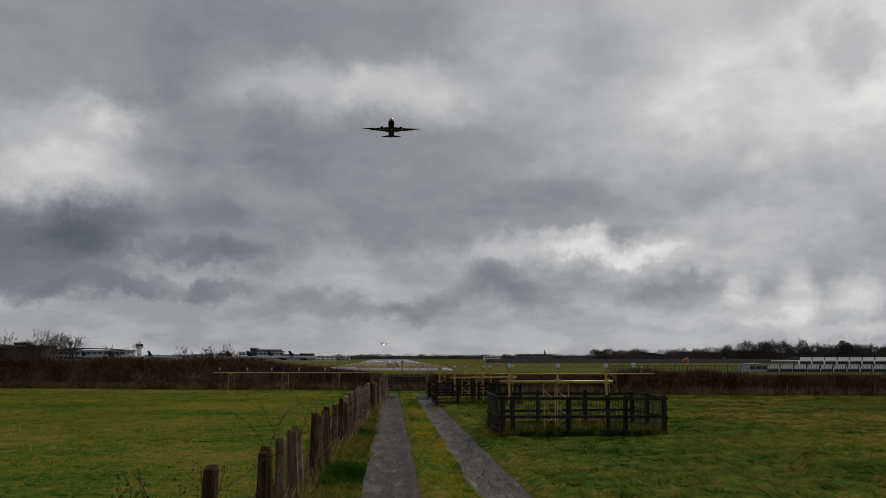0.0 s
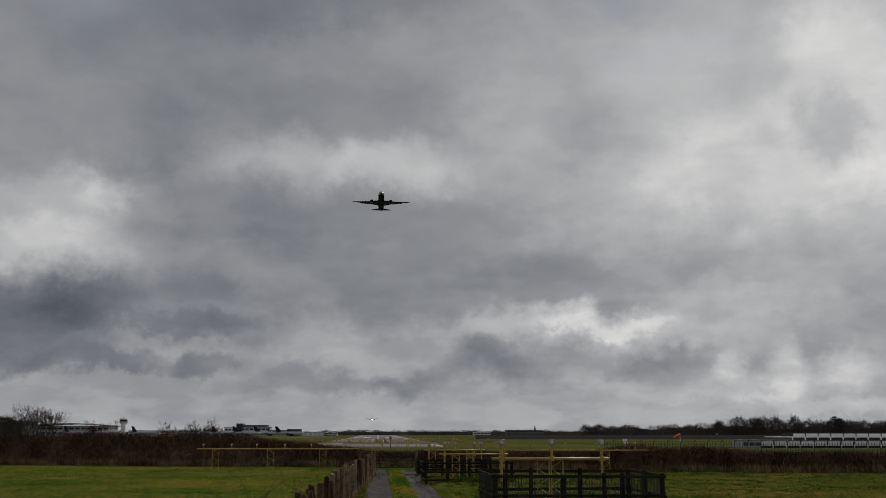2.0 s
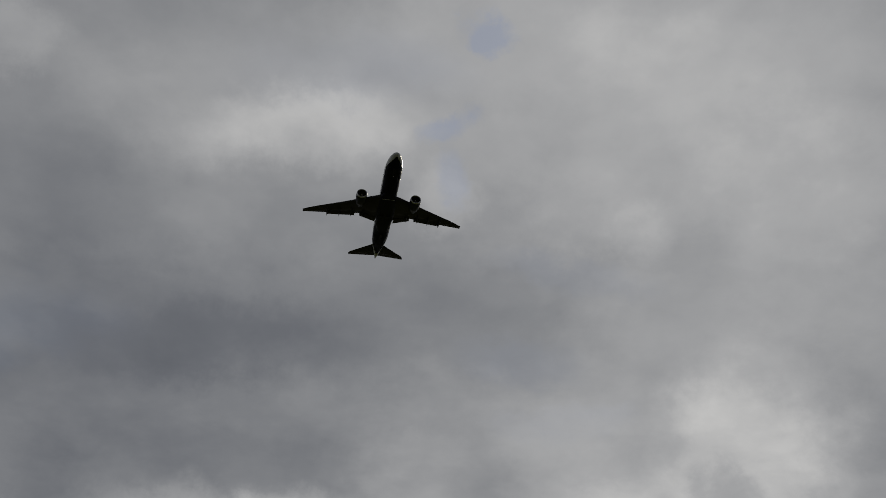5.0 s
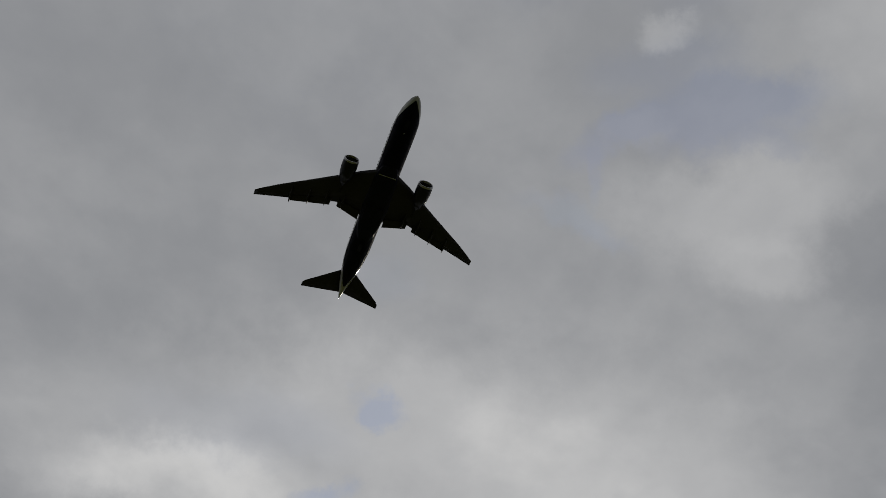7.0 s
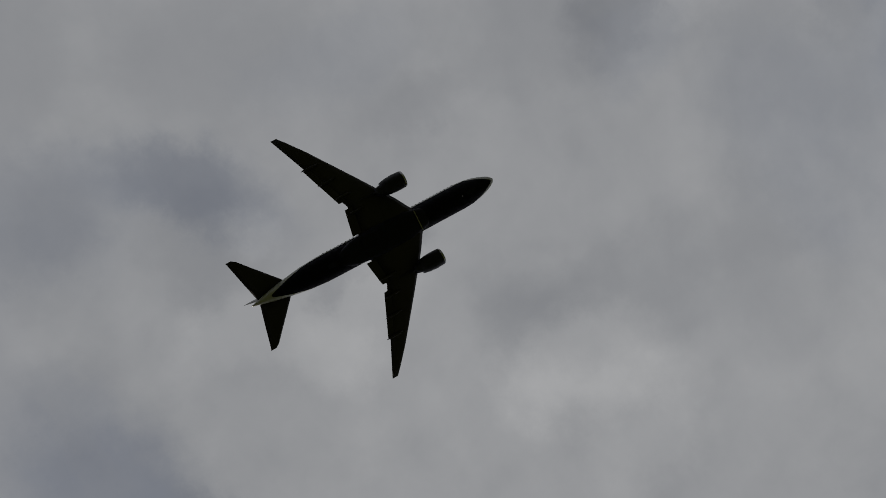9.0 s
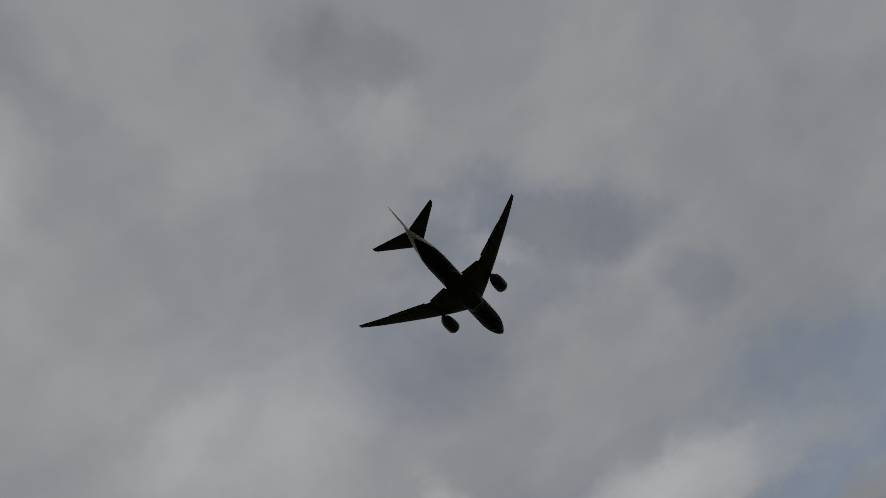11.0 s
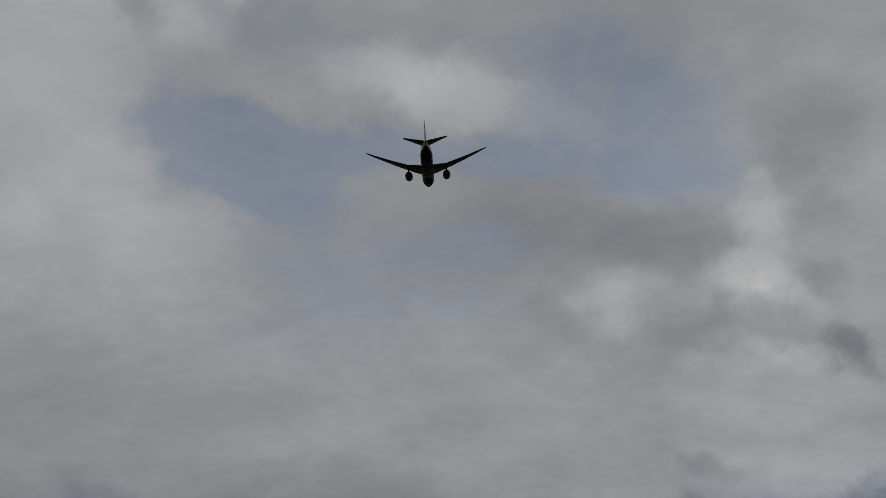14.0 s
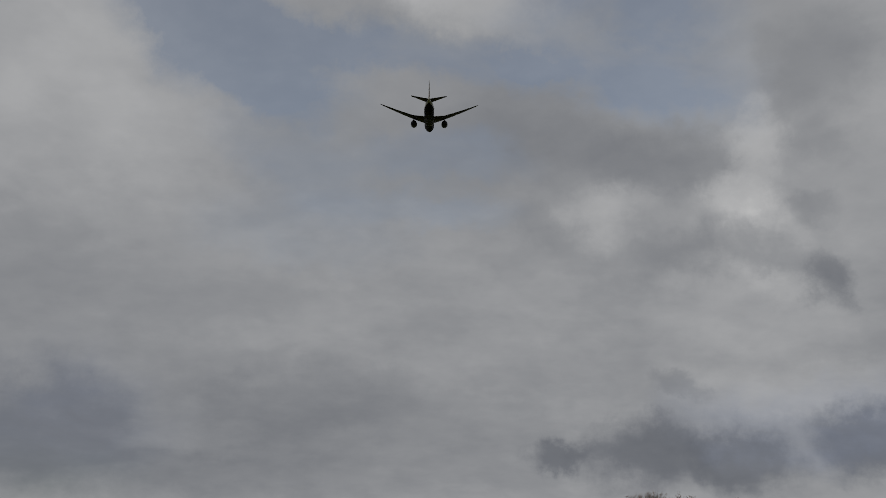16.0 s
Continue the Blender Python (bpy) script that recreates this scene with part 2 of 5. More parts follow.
def build_sky():
    t = world.node_tree
    t.nodes.clear()
    n = Net(t)
    way = n.add("ShaderNodeTexCoord").outputs["Generated"]
    # flatten towards the horizon, as a cloud layer overhead does
    sep = n.add("ShaderNodeSeparateXYZ")
    n.put(sep.inputs[0], way)
    up = n.math("MAXIMUM", sep.outputs[2], 0.0)
    layer = n.math("ADD", up, 0.55)
    flat = n.vec("SCALE", n.vec("MULTIPLY", way, (1.0, 1.0, 2.1)))
    flat.node.inputs[3].default_value = 1.0
    n.put(flat.node.inputs[3], n.math("DIVIDE", 1.0, layer))
    swirl = n.vec("SUBTRACT", n.noise(way, 8.0, 6.0, 0.58, color=True), (0.5, 0.5, 0.5))
    curl = n.vec("SUBTRACT", n.noise(way, 26.0, 6.0, 0.68, color=True), (0.5, 0.5, 0.5))
    bent = n.vec("ADD", way, n.vec("MULTIPLY", swirl, (0.085, 0.085, 0.085)))
    bent = n.vec("ADD", bent, n.vec("MULTIPLY", curl, (0.045, 0.045, 0.045)))
    clouds, gaps = sky_blobs()

    def masses(rows, total):
        for az, el, su, sv, amp, slant in rows:
            a, e, q = radians(az), radians(el), radians(slant)
            d = Vector((math.sin(a) * math.cos(e), math.cos(a) * math.cos(e), math.sin(e)))
            u = Vector((math.cos(a), -math.sin(a), 0))
            w = u.cross(d)
            u, w = u * math.cos(q) + w * math.sin(q), w * math.cos(q) - u * math.sin(q)
            local = n.add("ShaderNodeMapping", vector_type="TEXTURE")
            n.put(local.inputs["Vector"], bent)
            local.inputs["Location"].default_value = d
            local.inputs["Rotation"].default_value = Matrix((u, w, u.cross(w))).transposed().to_euler()
            local.inputs["Scale"].default_value = (1.75 * radians(su), 1.75 * radians(sv), 0.9)
            ball = n.add("ShaderNodeTexGradient", gradient_type="SPHERICAL")
            n.put(ball.inputs[0], local.outputs[0])
            soft = n.add("ShaderNodeMapRange", interpolation_type="SMOOTHSTEP")
            n.put(soft.inputs[0], ball.outputs["Fac"])
            for k, v in ((1, 0.0), (2, 0.72), (3, 0.0), (4, amp)):
                soft.inputs[k].default_value = v
            total = n.math("ADD", total, soft.outputs[0])
        return total

    haze = n.math("POWER", 2.718, n.math("MULTIPLY", up, -22.0))
    lift = masses(clouds, n.math("MULTIPLY", haze, 0.10))
    big = n.math("SUBTRACT", n.noise(flat, 2.6, 8.0, 0.52, 0.2), 0.5)
    puff = n.noise(n.vec("ADD", flat, (5.2, 0.3, 1.1)), 7.5, 7.0, 0.52, 0.15)
    edge = n.add("ShaderNodeMapRange", interpolation_type="SMOOTHSTEP")
    n.put(edge.inputs[0], puff)
    for k, v in ((1, 0.38), (2, 0.62), (3, -0.5), (4, 0.5)):
        edge.inputs[k].default_value = v
    low = n.math("POWER", 2.718, n.math("MULTIPLY", up, -3.2))
    low = n.math("MULTIPLY", low, n.math("ADD", n.math("MULTIPLY", sep.outputs[1], 0.5), 0.5))
    fine = n.math("SUBTRACT", n.noise(flat, 24.0, 5.0, 0.55, 0.1), 0.5)
    level = n.math("ADD", lift, n.math("MULTIPLY", big, 0.20))
    level = n.math("ADD", level, n.math("MULTIPLY", edge.outputs[0], n.math("ADD", n.math("MULTIPLY", low, 0.06), 0.04)))
    level = n.math("ADD", level, n.math("MULTIPLY", fine, 0.08))
    level = n.math("ADD", level, 0.50, clamp=True)
    cloud = n.ramp(level, [(0.0, (0.075, 0.083, 0.100)), (0.30, (0.156, 0.164, 0.182)), (0.50, (0.257, 0.263, 0.276)),
                           (0.72, (0.418, 0.42, 0.425)), (1.0, (0.77, 0.76, 0.74))])
    air = n.add("ShaderNodeTexSky", sky_type="NISHITA", sun_disc=False, sun_elevation=SUN_EL, sun_rotation=SUN_AZ)
    blue = n.vec("MINIMUM", n.vec("MULTIPLY", air.outputs[0], (0.092, 0.085, 0.081)), (0.26, 0.31, 0.44))
    thin = n.noise(n.vec("ADD", flat, (3.1, 1.7, 0.4)), 3.2, 7.0, 0.62, 0.5)
    gap = n.math("MULTIPLY", masses(gaps, 0.0), n.math("MULTIPLY", n.math("SUBTRACT", thin, 0.22), 3.0), clamp=True)
    gap = n.math("MULTIPLY", gap, 0.46)
    both = n.mix(gap, cloud, blue)
    bg = n.add("ShaderNodeBackground")
    n.put(bg.inputs[0], both)
    bg.inputs[1].default_value = 1.0
    out = n.add("ShaderNodeOutputWorld")
    t.links.new(bg.outputs[0], out.inputs[0])


build_sky()
sun = new("sun", bpy.data.lights.new("sun", "SUN"))
sun.data.energy, sun.data.angle, sun.data.color = 1.5, radians(12), (1.0, 0.90, 0.72)
sun.matrix_world = look((60 * math.sin(SUN_AZ), 60 * math.cos(SUN_AZ), 60 * math.tan(SUN_EL)), (0, 0, 0))


# ------------------------------------------------------------------ materials
def material(name, stops, scale=2.0, rough=0.8, bump=0.3, fine=20.0, metal=0.0, spec=0.5, per_piece=0.0, stretch=(1, 1, 1)):
    """A surface with two scales of colour change and a fine relief, in object metres."""
    m = bpy.data.materials.new(name)
    m.use_nodes = True
    t = m.node_tree
    n = Net(t)
    bsdf = t.nodes["Principled BSDF"]
    geo = n.add("ShaderNodeTexCoord").outputs["Object"]
    v = n.vec("MULTIPLY", geo, stretch)
    a = n.noise(v, scale, 5.0, 0.6)
    b = n.noise(v, fine, 4.0, 0.65)
    f = n.math("ADD", n.math("MULTIPLY", a, 0.65), n.math("MULTIPLY", b, 0.35))
    if per_piece:
        own = n.add("ShaderNodeObjectInfo").outputs["Random"]
        isl = n.add("ShaderNodeNewGeometry").outputs["Random Per Island"]
        f = n.math("ADD", f, n.math("MULTIPLY", n.math("SUBTRACT", n.math("FRACT", n.math("ADD", own, isl)), 0.5), per_piece))
    k = len(stops) - 1
    col = n.ramp(f, [(0.34 + 0.32 * i / max(k, 1), c) for i, c in enumerate(stops)])
    n.put(bsdf.inputs["Base Color"], col)
    n.put(bsdf.inputs["Roughness"], n.math("ADD", n.math("MULTIPLY", b, 0.2), rough - 0.1, clamp=True))
    bsdf.inputs["Metallic"].default_value = metal
    bsdf.inputs["Specular IOR Level"].default_value = spec
    if bump:
        bn = n.add("ShaderNodeBump")
        bn.inputs["Strength"].default_value = bump
        bn.inputs["Distance"].default_value = 0.02
        n.put(bn.inputs["Height"], b)
        n.put(bsdf.inputs["Normal"], bn.outputs[0])
    return m


M = {
    "track": material("wet_gravel", [(0.004, 0.003, 0.003), (0.018, 0.014, 0.013), (0.050, 0.043, 0.041), (0.190, 0.170, 0.166)], 1.6, 0.55, 1.0, 17.0, spec=0.06, stretch=(2.4, 0.5, 1)),
    "puddle": material("puddle_water", [(0.03, 0.03, 0.028), (0.05, 0.047, 0.042)], 1.0, 0.12, 0.05, 5.0),
    "post": material("weathered_post", [(0.030, 0.019, 0.009), (0.095, 0.066, 0.036), (0.25, 0.195, 0.125)], 3.0, 0.9, 0.7, 40.0, spec=0.05, stretch=(3, 3, 0.35), per_piece=0.3),
    "pen": material("dark_creosoted_wood", [(0.007, 0.007, 0.006), (0.016, 0.015, 0.012), (0.034, 0.030, 0.022)], 2.5, 0.85, 0.5, 34.0, spec=0.1, per_piece=0.15),
    "wire": material("rusted_wire", [(0.012, 0.009, 0.007), (0.03, 0.024, 0.018)], 4.0, 0.9, 0.0, 30.0, spec=0.1),
    "mesh_wire": material("dark_netting_wire", [(0.012, 0.013, 0.011), (0.03, 0.03, 0.026)], 4.0, 0.6, 0.0, 30.0, metal=0.3),
    "yellow": material("yellow_paint", [(0.22, 0.135, 0.025), (0.38, 0.25, 0.050), (0.48, 0.34, 0.090)], 2.0, 0.5, 0.1, 18.0),
    "lamp_glass": material("lamp_glass", [(0.42, 0.40, 0.38), (0.62, 0.60, 0.57)], 9.0, 0.2, 0.0, 30.0),
    "lamp_rim": material("lamp_rim_metal", [(0.16, 0.15, 0.14), (0.30, 0.28, 0.26)], 9.0, 0.4, 0.0, 30.0, metal=0.7),
    "stone": material("gravel_stone", [(0.03, 0.026, 0.023), (0.09, 0.080, 0.075), (0.22, 0.20, 0.19)], 5.0, 0.7, 0.0, 30.0, spec=0.05, per_piece=0.4),
    "twig": material("winter_twigs", [(0.034, 0.019, 0.013), (0.095, 0.056, 0.038), (0.180, 0.120, 0.078)], 0.5, 0.9, 0.0, 4.0, spec=0.0, per_piece=0.4),
    "twig_far": material("grey_brown_wood_twigs", [(0.045, 0.040, 0.039), (0.085, 0.075, 0.071), (0.130, 0.115, 0.104)], 0.04, 0.9, 0.0, 0.4, spec=0.0, per_piece=0.4),
    "bark": material("bark", [(0.025, 0.020, 0.016), (0.06, 0.05, 0.04)], 2.0, 0.9, 0.5, 20.0),
    "pine": material("pine_needles", [(0.008, 0.014, 0.010), (0.018, 0.028, 0.018)], 0.2, 0.9, 0.0, 1.0, per_piece=0.3),
    "runway": material("runway_asphalt", [(0.16, 0.16, 0.165), (0.22, 0.22, 0.225), (0.29, 0.29, 0.295)], 0.05, 0.6, 0.0, 0.8, spec=0.0),
    "marking": material("white_runway_paint", [(0.48, 0.48, 0.47), (0.68, 0.68, 0.66)], 0.2, 0.6, 0.0, 3.0, spec=0.0),
    "render_dark": material("dark_cladding", [(0.020, 0.019, 0.020), (0.034, 0.032, 0.032)], 0.08, 0.7, 0.1, 1.2),
    "facade": material("pale_cladding", [(0.24, 0.25, 0.27), (0.36, 0.37, 0.39), (0.50, 0.50, 0.51)], 0.05, 0.6, 0.0, 0.7),
    "concrete": material("pale_concrete", [(0.62, 0.62, 0.62), (0.72, 0.72, 0.72), (0.80, 0.80, 0.80)], 0.1, 0.75, 0.1, 1.5),
    "roof": material("grey_roof", [(0.07, 0.075, 0.085), (0.12, 0.125, 0.135)], 0.05, 0.6, 0.0, 0.6),
    "glass_dark": material("dark_window_glass", [(0.02, 0.024, 0.03), (0.05, 0.055, 0.065)], 0.1, 0.15, 0.0, 1.0),
    "chainlink": material("grey_fence_mesh", [(0.02, 0.021, 0.022), (0.045, 0.046, 0.047)], 0.4, 0.6, 0.0, 3.0, metal=0.3),
    "orange": material("windsock_orange", [(0.55, 0.10, 0.02), (0.80, 0.17, 0.04)], 0.8, 0.7, 0.0, 5.0),
    "white_plane": material("white_aircraft_paint", [(0.27, 0.275, 0.29), (0.36, 0.365, 0.375)], 0.8, 0.3, 0.0, 6.0),
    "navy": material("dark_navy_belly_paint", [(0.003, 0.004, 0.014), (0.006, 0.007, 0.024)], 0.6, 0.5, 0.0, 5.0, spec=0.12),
    # wing grey taken near black: the backlit underside's shade is in the colour
    "shaded_wing_grey": material("grey_wing_paint_with_shade", [(0.014, 0.013, 0.018), (0.026, 0.024, 0.032)], 0.8, 0.55, 0.03, 7.0, spec=0.2),
    "engine_navy": material("navy_nacelle_paint", [(0.005, 0.006, 0.016), (0.010, 0.011, 0.026)], 1.0, 0.45, 0.0, 8.0, spec=0.2),
    "metal_lip": material("polished_lip_metal", [(0.26, 0.26, 0.28), (0.38, 0.38, 0.40)], 2.0, 0.40, 0.0, 9.0, metal=0.9),
    "fan": material("engine_fan_dark", [(0.006, 0.006, 0.007), (0.016, 0.016, 0.018)], 3.0, 0.5, 0.0, 12.0),
    "tail_red": material("tail_paint_dark_red", [(0.16, 0.02, 0.02), (0.22, 0.03, 0.03)], 1.0, 0.4, 0.0, 6.0),
}


def ground_material():
    """Meadow: short green crop, with tufts and yellowed, trampled patches; field edges follow the plan."""
    m = bpy.data.materials.new("meadow")
    m.use_nodes = True
    t = m.node_tree
    n = Net(t)
    bsdf = t.nodes["Principled BSDF"]
    v = n.add("ShaderNodeTexCoord").outputs["Object"]
    wide = n.noise(v, 0.09, 5.0, 0.6, 0.4)
    mid = n.noise(v, 0.9, 5.0, 0.6, 0.3)
    tuft = n.noise(n.vec("MULTIPLY", v, (1.0, 0.6, 1.0)), 7.0, 5.0, 0.7)
    clod = n.noise(v, 2.8, 5.0, 0.65, 0.8)
    f = n.math("ADD", n.math("MULTIPLY", wide, 0.30), n.math("MULTIPLY", mid, 0.18))
    f = n.math("ADD", f, n.math("ADD", n.math("MULTIPLY", tuft, 0.27), n.math("MULTIPLY", clod, 0.25)))
    col = n.ramp(f, [(0.41, (0.012, 0.030, 0.005)), (0.47, (0.048, 0.088, 0.013)), (0.52, (0.100, 0.112, 0.020)),
                     (0.57, (0.185, 0.128, 0.038))])
    n.put(bsdf.inputs["Base Color"], col)
    bsdf.inputs["Roughness"].default_value = 0.85
    bsdf.inputs["Specular IOR Level"].default_value = 0.0
    bn = n.add("ShaderNodeBump")
    bn.inputs["Strength"].default_value = 0.9
    bn.inputs["Distance"].default_value = 0.06
    n.put(bn.inputs["Height"], tuft)
    n.put(bsdf.inputs["Normal"], bn.outputs[0])
    return m


M["meadow"] = ground_material()


def blade_material(name, stops, scale, through_part, tuft=2.4):
    """Thin leaves: they scatter light and let some of it pass."""
    m = bpy.data.materials.new(name)
    m.use_nodes = True
    t = m.node_tree
    t.nodes.clear()
    n = Net(t)
    v = n.add("ShaderNodeTexCoord").outputs["Object"]
    f = n.math("ADD", n.math("MULTIPLY", n.noise(v, scale, 4.0, 0.6, 0.4), 0.5), n.math("MULTIPLY", n.noise(v, tuft, 4.0, 0.65, 0.6), 0.5))
    own = n.math("SUBTRACT", n.add("ShaderNodeNewGeometry").outputs["Random Per Island"], 0.5)
    f = n.math("ADD", n.math("MULTIPLY", n.math("SUBTRACT", f, 0.5), 1.55), 0.5)
    f = n.math("ADD", f, n.math("MULTIPLY", own, 0.26))
    k = len(stops) - 1
    col = n.ramp(f, [(0.405 + 0.20 * i / k, c) for i, c in enumerate(stops)])
    a, b = n.add("ShaderNodeBsdfDiffuse"), n.add("ShaderNodeBsdfTranslucent")
    n.put(a.inputs[0], col)
    n.put(b.inputs[0], col)
    mx = n.add("ShaderNodeMixShader")
    mx.inputs[0].default_value = through_part
    t.links.new(a.outputs[0], mx.inputs[1])
    t.links.new(b.outputs[0], mx.inputs[2])
    out = n.add("ShaderNodeOutputMaterial")
    t.links.new(mx.outputs[0], out.inputs[0])
    return m


M["blade"] = blade_material("grass_blade", [(0.022, 0.070, 0.007), (0.095, 0.200, 0.019), (0.225, 0.240, 0.026), (0.400, 0.250, 0.048)], 0.12, 0.5, 3.2)
M["rough_blade"] = blade_material("rough_grass_blade", [(0.008, 0.028, 0.004), (0.034, 0.078, 0.008), (0.088, 0.104, 0.014), (0.210, 0.155, 0.038)], 0.30, 0.5, 1.9)
M["straw"] = blade_material("dead_grass", [(0.10, 0.07, 0.04), (0.22, 0.16, 0.09), (0.34, 0.26, 0.15)], 0.6, 0.4)
M["airfield"] = material("mown_airfield_grass", [(0.050, 0.062, 0.018), (0.085, 0.095, 0.028), (0.125, 0.120, 0.045)], 0.03, 0.9, 0.0, 0.35, spec=0.0)


# ------------------------------------------------------------------ mesh helpers
def mesh_of(name, bm, mat, smooth=False):
    me = bpy.data.meshes.new(name)
    bm.normal_update()
    bm.to_mesh(me)
    bm.free()
    me.materials.append(M[mat])
    if smooth:
        for p in me.polygons:
            p.use_smooth = True
    return me


def part(name, bm, mat, parent, label="", smooth=False, kind=""):
    ob = new(name, mesh_of(name, bm, mat, smooth))
    ob.parent = parent
    if label:
        ob["label"] = label
    if kind:
        ob["kind"] = kind
    return ob


def thing(name, label, category, m=None, group="", kind=""):
    ob = new(name)
    if m is not None:
        ob.matrix_basis = m
    return tagged(ob, label, category, group, kind)


def solid(name, bm, mat, label, category, m=None, group="", kind="", smooth=False):
    ob = new(name, mesh_of(name, bm, mat, smooth))
    if m is not None:
        ob.matrix_basis = m
    return tagged(ob, label, category, group, kind)


def box(bm, c, size, m=None, bevel=0.0):
    mat = Matrix.Translation(c) @ Matrix.Diagonal((*size, 1))
    r = bmesh.ops.create_cube(bm, size=1.0, matrix=(m @ mat) if m else mat)
    if bevel:
        es = list({e for vtx in r["verts"] for e in vtx.link_edges})
        bmesh.ops.bevel(bm, geom=es, offset=bevel, segments=1, affect="EDGES")
    return bm


def rod(bm, a, b, r1, r2=None, seg=8):
    a, b = Vector(a), Vector(b)
    d = b - a
    m = Matrix.Translation((a + b) / 2) @ d.to_track_quat("Z", "Y").to_matrix().to_4x4()
    bmesh.ops.create_cone(bm, cap_ends=True, segments=seg, radius1=r1, radius2=r1 if r2 is None else r2, depth=d.length, matrix=m)
    return bm


def loft(bm, rings, cap=True):
    """Joins rings of equal count into a skin."""
    vs = [[bm.verts.new(p) for p in ring] for ring in rings]
    k = len(vs[0])
    for a, b in zip(vs, vs[1:]):
        for i in range(k):
            bm.faces.new((a[i], a[(i + 1) % k], b[(i + 1) % k], b[i]))
    if cap:
        bm.faces.new(list(reversed(vs[0])))
        bm.faces.new(vs[-1])
    bmesh.ops.recalc_face_normals(bm, faces=bm.faces[:])
    return bm


def cloud_of_strips(name, starts, ends, widths, mat, parent=None, label="", category="", kind="stuff"):
    """Many thin tapered strips (blades, twigs) in one mesh."""
    starts, ends = np.asarray(starts, float), np.asarray(ends, float)
    w = np.asarray(widths, float)[:, None]
    d = ends - starts
    side = np.cross(d, np.random.normal(size=d.shape))
    side /= np.linalg.norm(side, axis=1)[:, None] + 1e-9
    k = len(starts)
    co = np.empty((k, 3, 3))
    co[:, 0], co[:, 1], co[:, 2] = starts - side * w / 2, starts + side * w / 2, ends
    me = bpy.data.meshes.new(name)
    me.vertices.add(3 * k)
    me.vertices.foreach_set("co", co.ravel())
    me.loops.add(3 * k)
    me.loops.foreach_set("vertex_index", np.arange(3 * k, dtype=np.int32))
    me.polygons.add(k)
    me.polygons.foreach_set("loop_start", np.arange(0, 3 * k, 3, dtype=np.int32))
    me.update(calc_edges=True)
    me.materials.append(M[mat])
    ob = new(name, me)
    if parent:
        ob.parent = parent
    return tagged(ob, label, category, "", kind)


# ------------------------------------------------------------------ ground, track, runway
def hedge_y(x):
    return 61.0 - 0.24 * x


def fence_x(y):
    return -1.98 + 0.031 * y


def relief(x, y):
    if y > 74 or y < -20 or abs(x) > 60:
        return 0.0
    h = 0.05 * noise.noise((x * 0.35, y * 0.35, 0)) + 0.03 * noise.noise((x * 1.3, y * 1.1, 4))
    fade = min(1.0, max(0.0, (74 - y) / 8)) * min(1.0, (60 - abs(x)) / 15)
    for c, half in ((0.02, 0.52), (1.86, 0.50)):
        if abs(x - c) < half + 0.22 and y < 63:
            k = min(1.0, max(0.0, (half + 0.22 - abs(x - c)) / 0.3))
            h = h * (1 - k) - 0.10 * k
    if x > 2.4:
        h += 0.07 * noise.noise((x * 1.7, y * 1.5, 9)) + 0.05 * noise.noise((x * 3.6, y * 3.0, 5))
    if 2.6 < x < 9 and y < 62:
        h += 0.06
    return h * fade


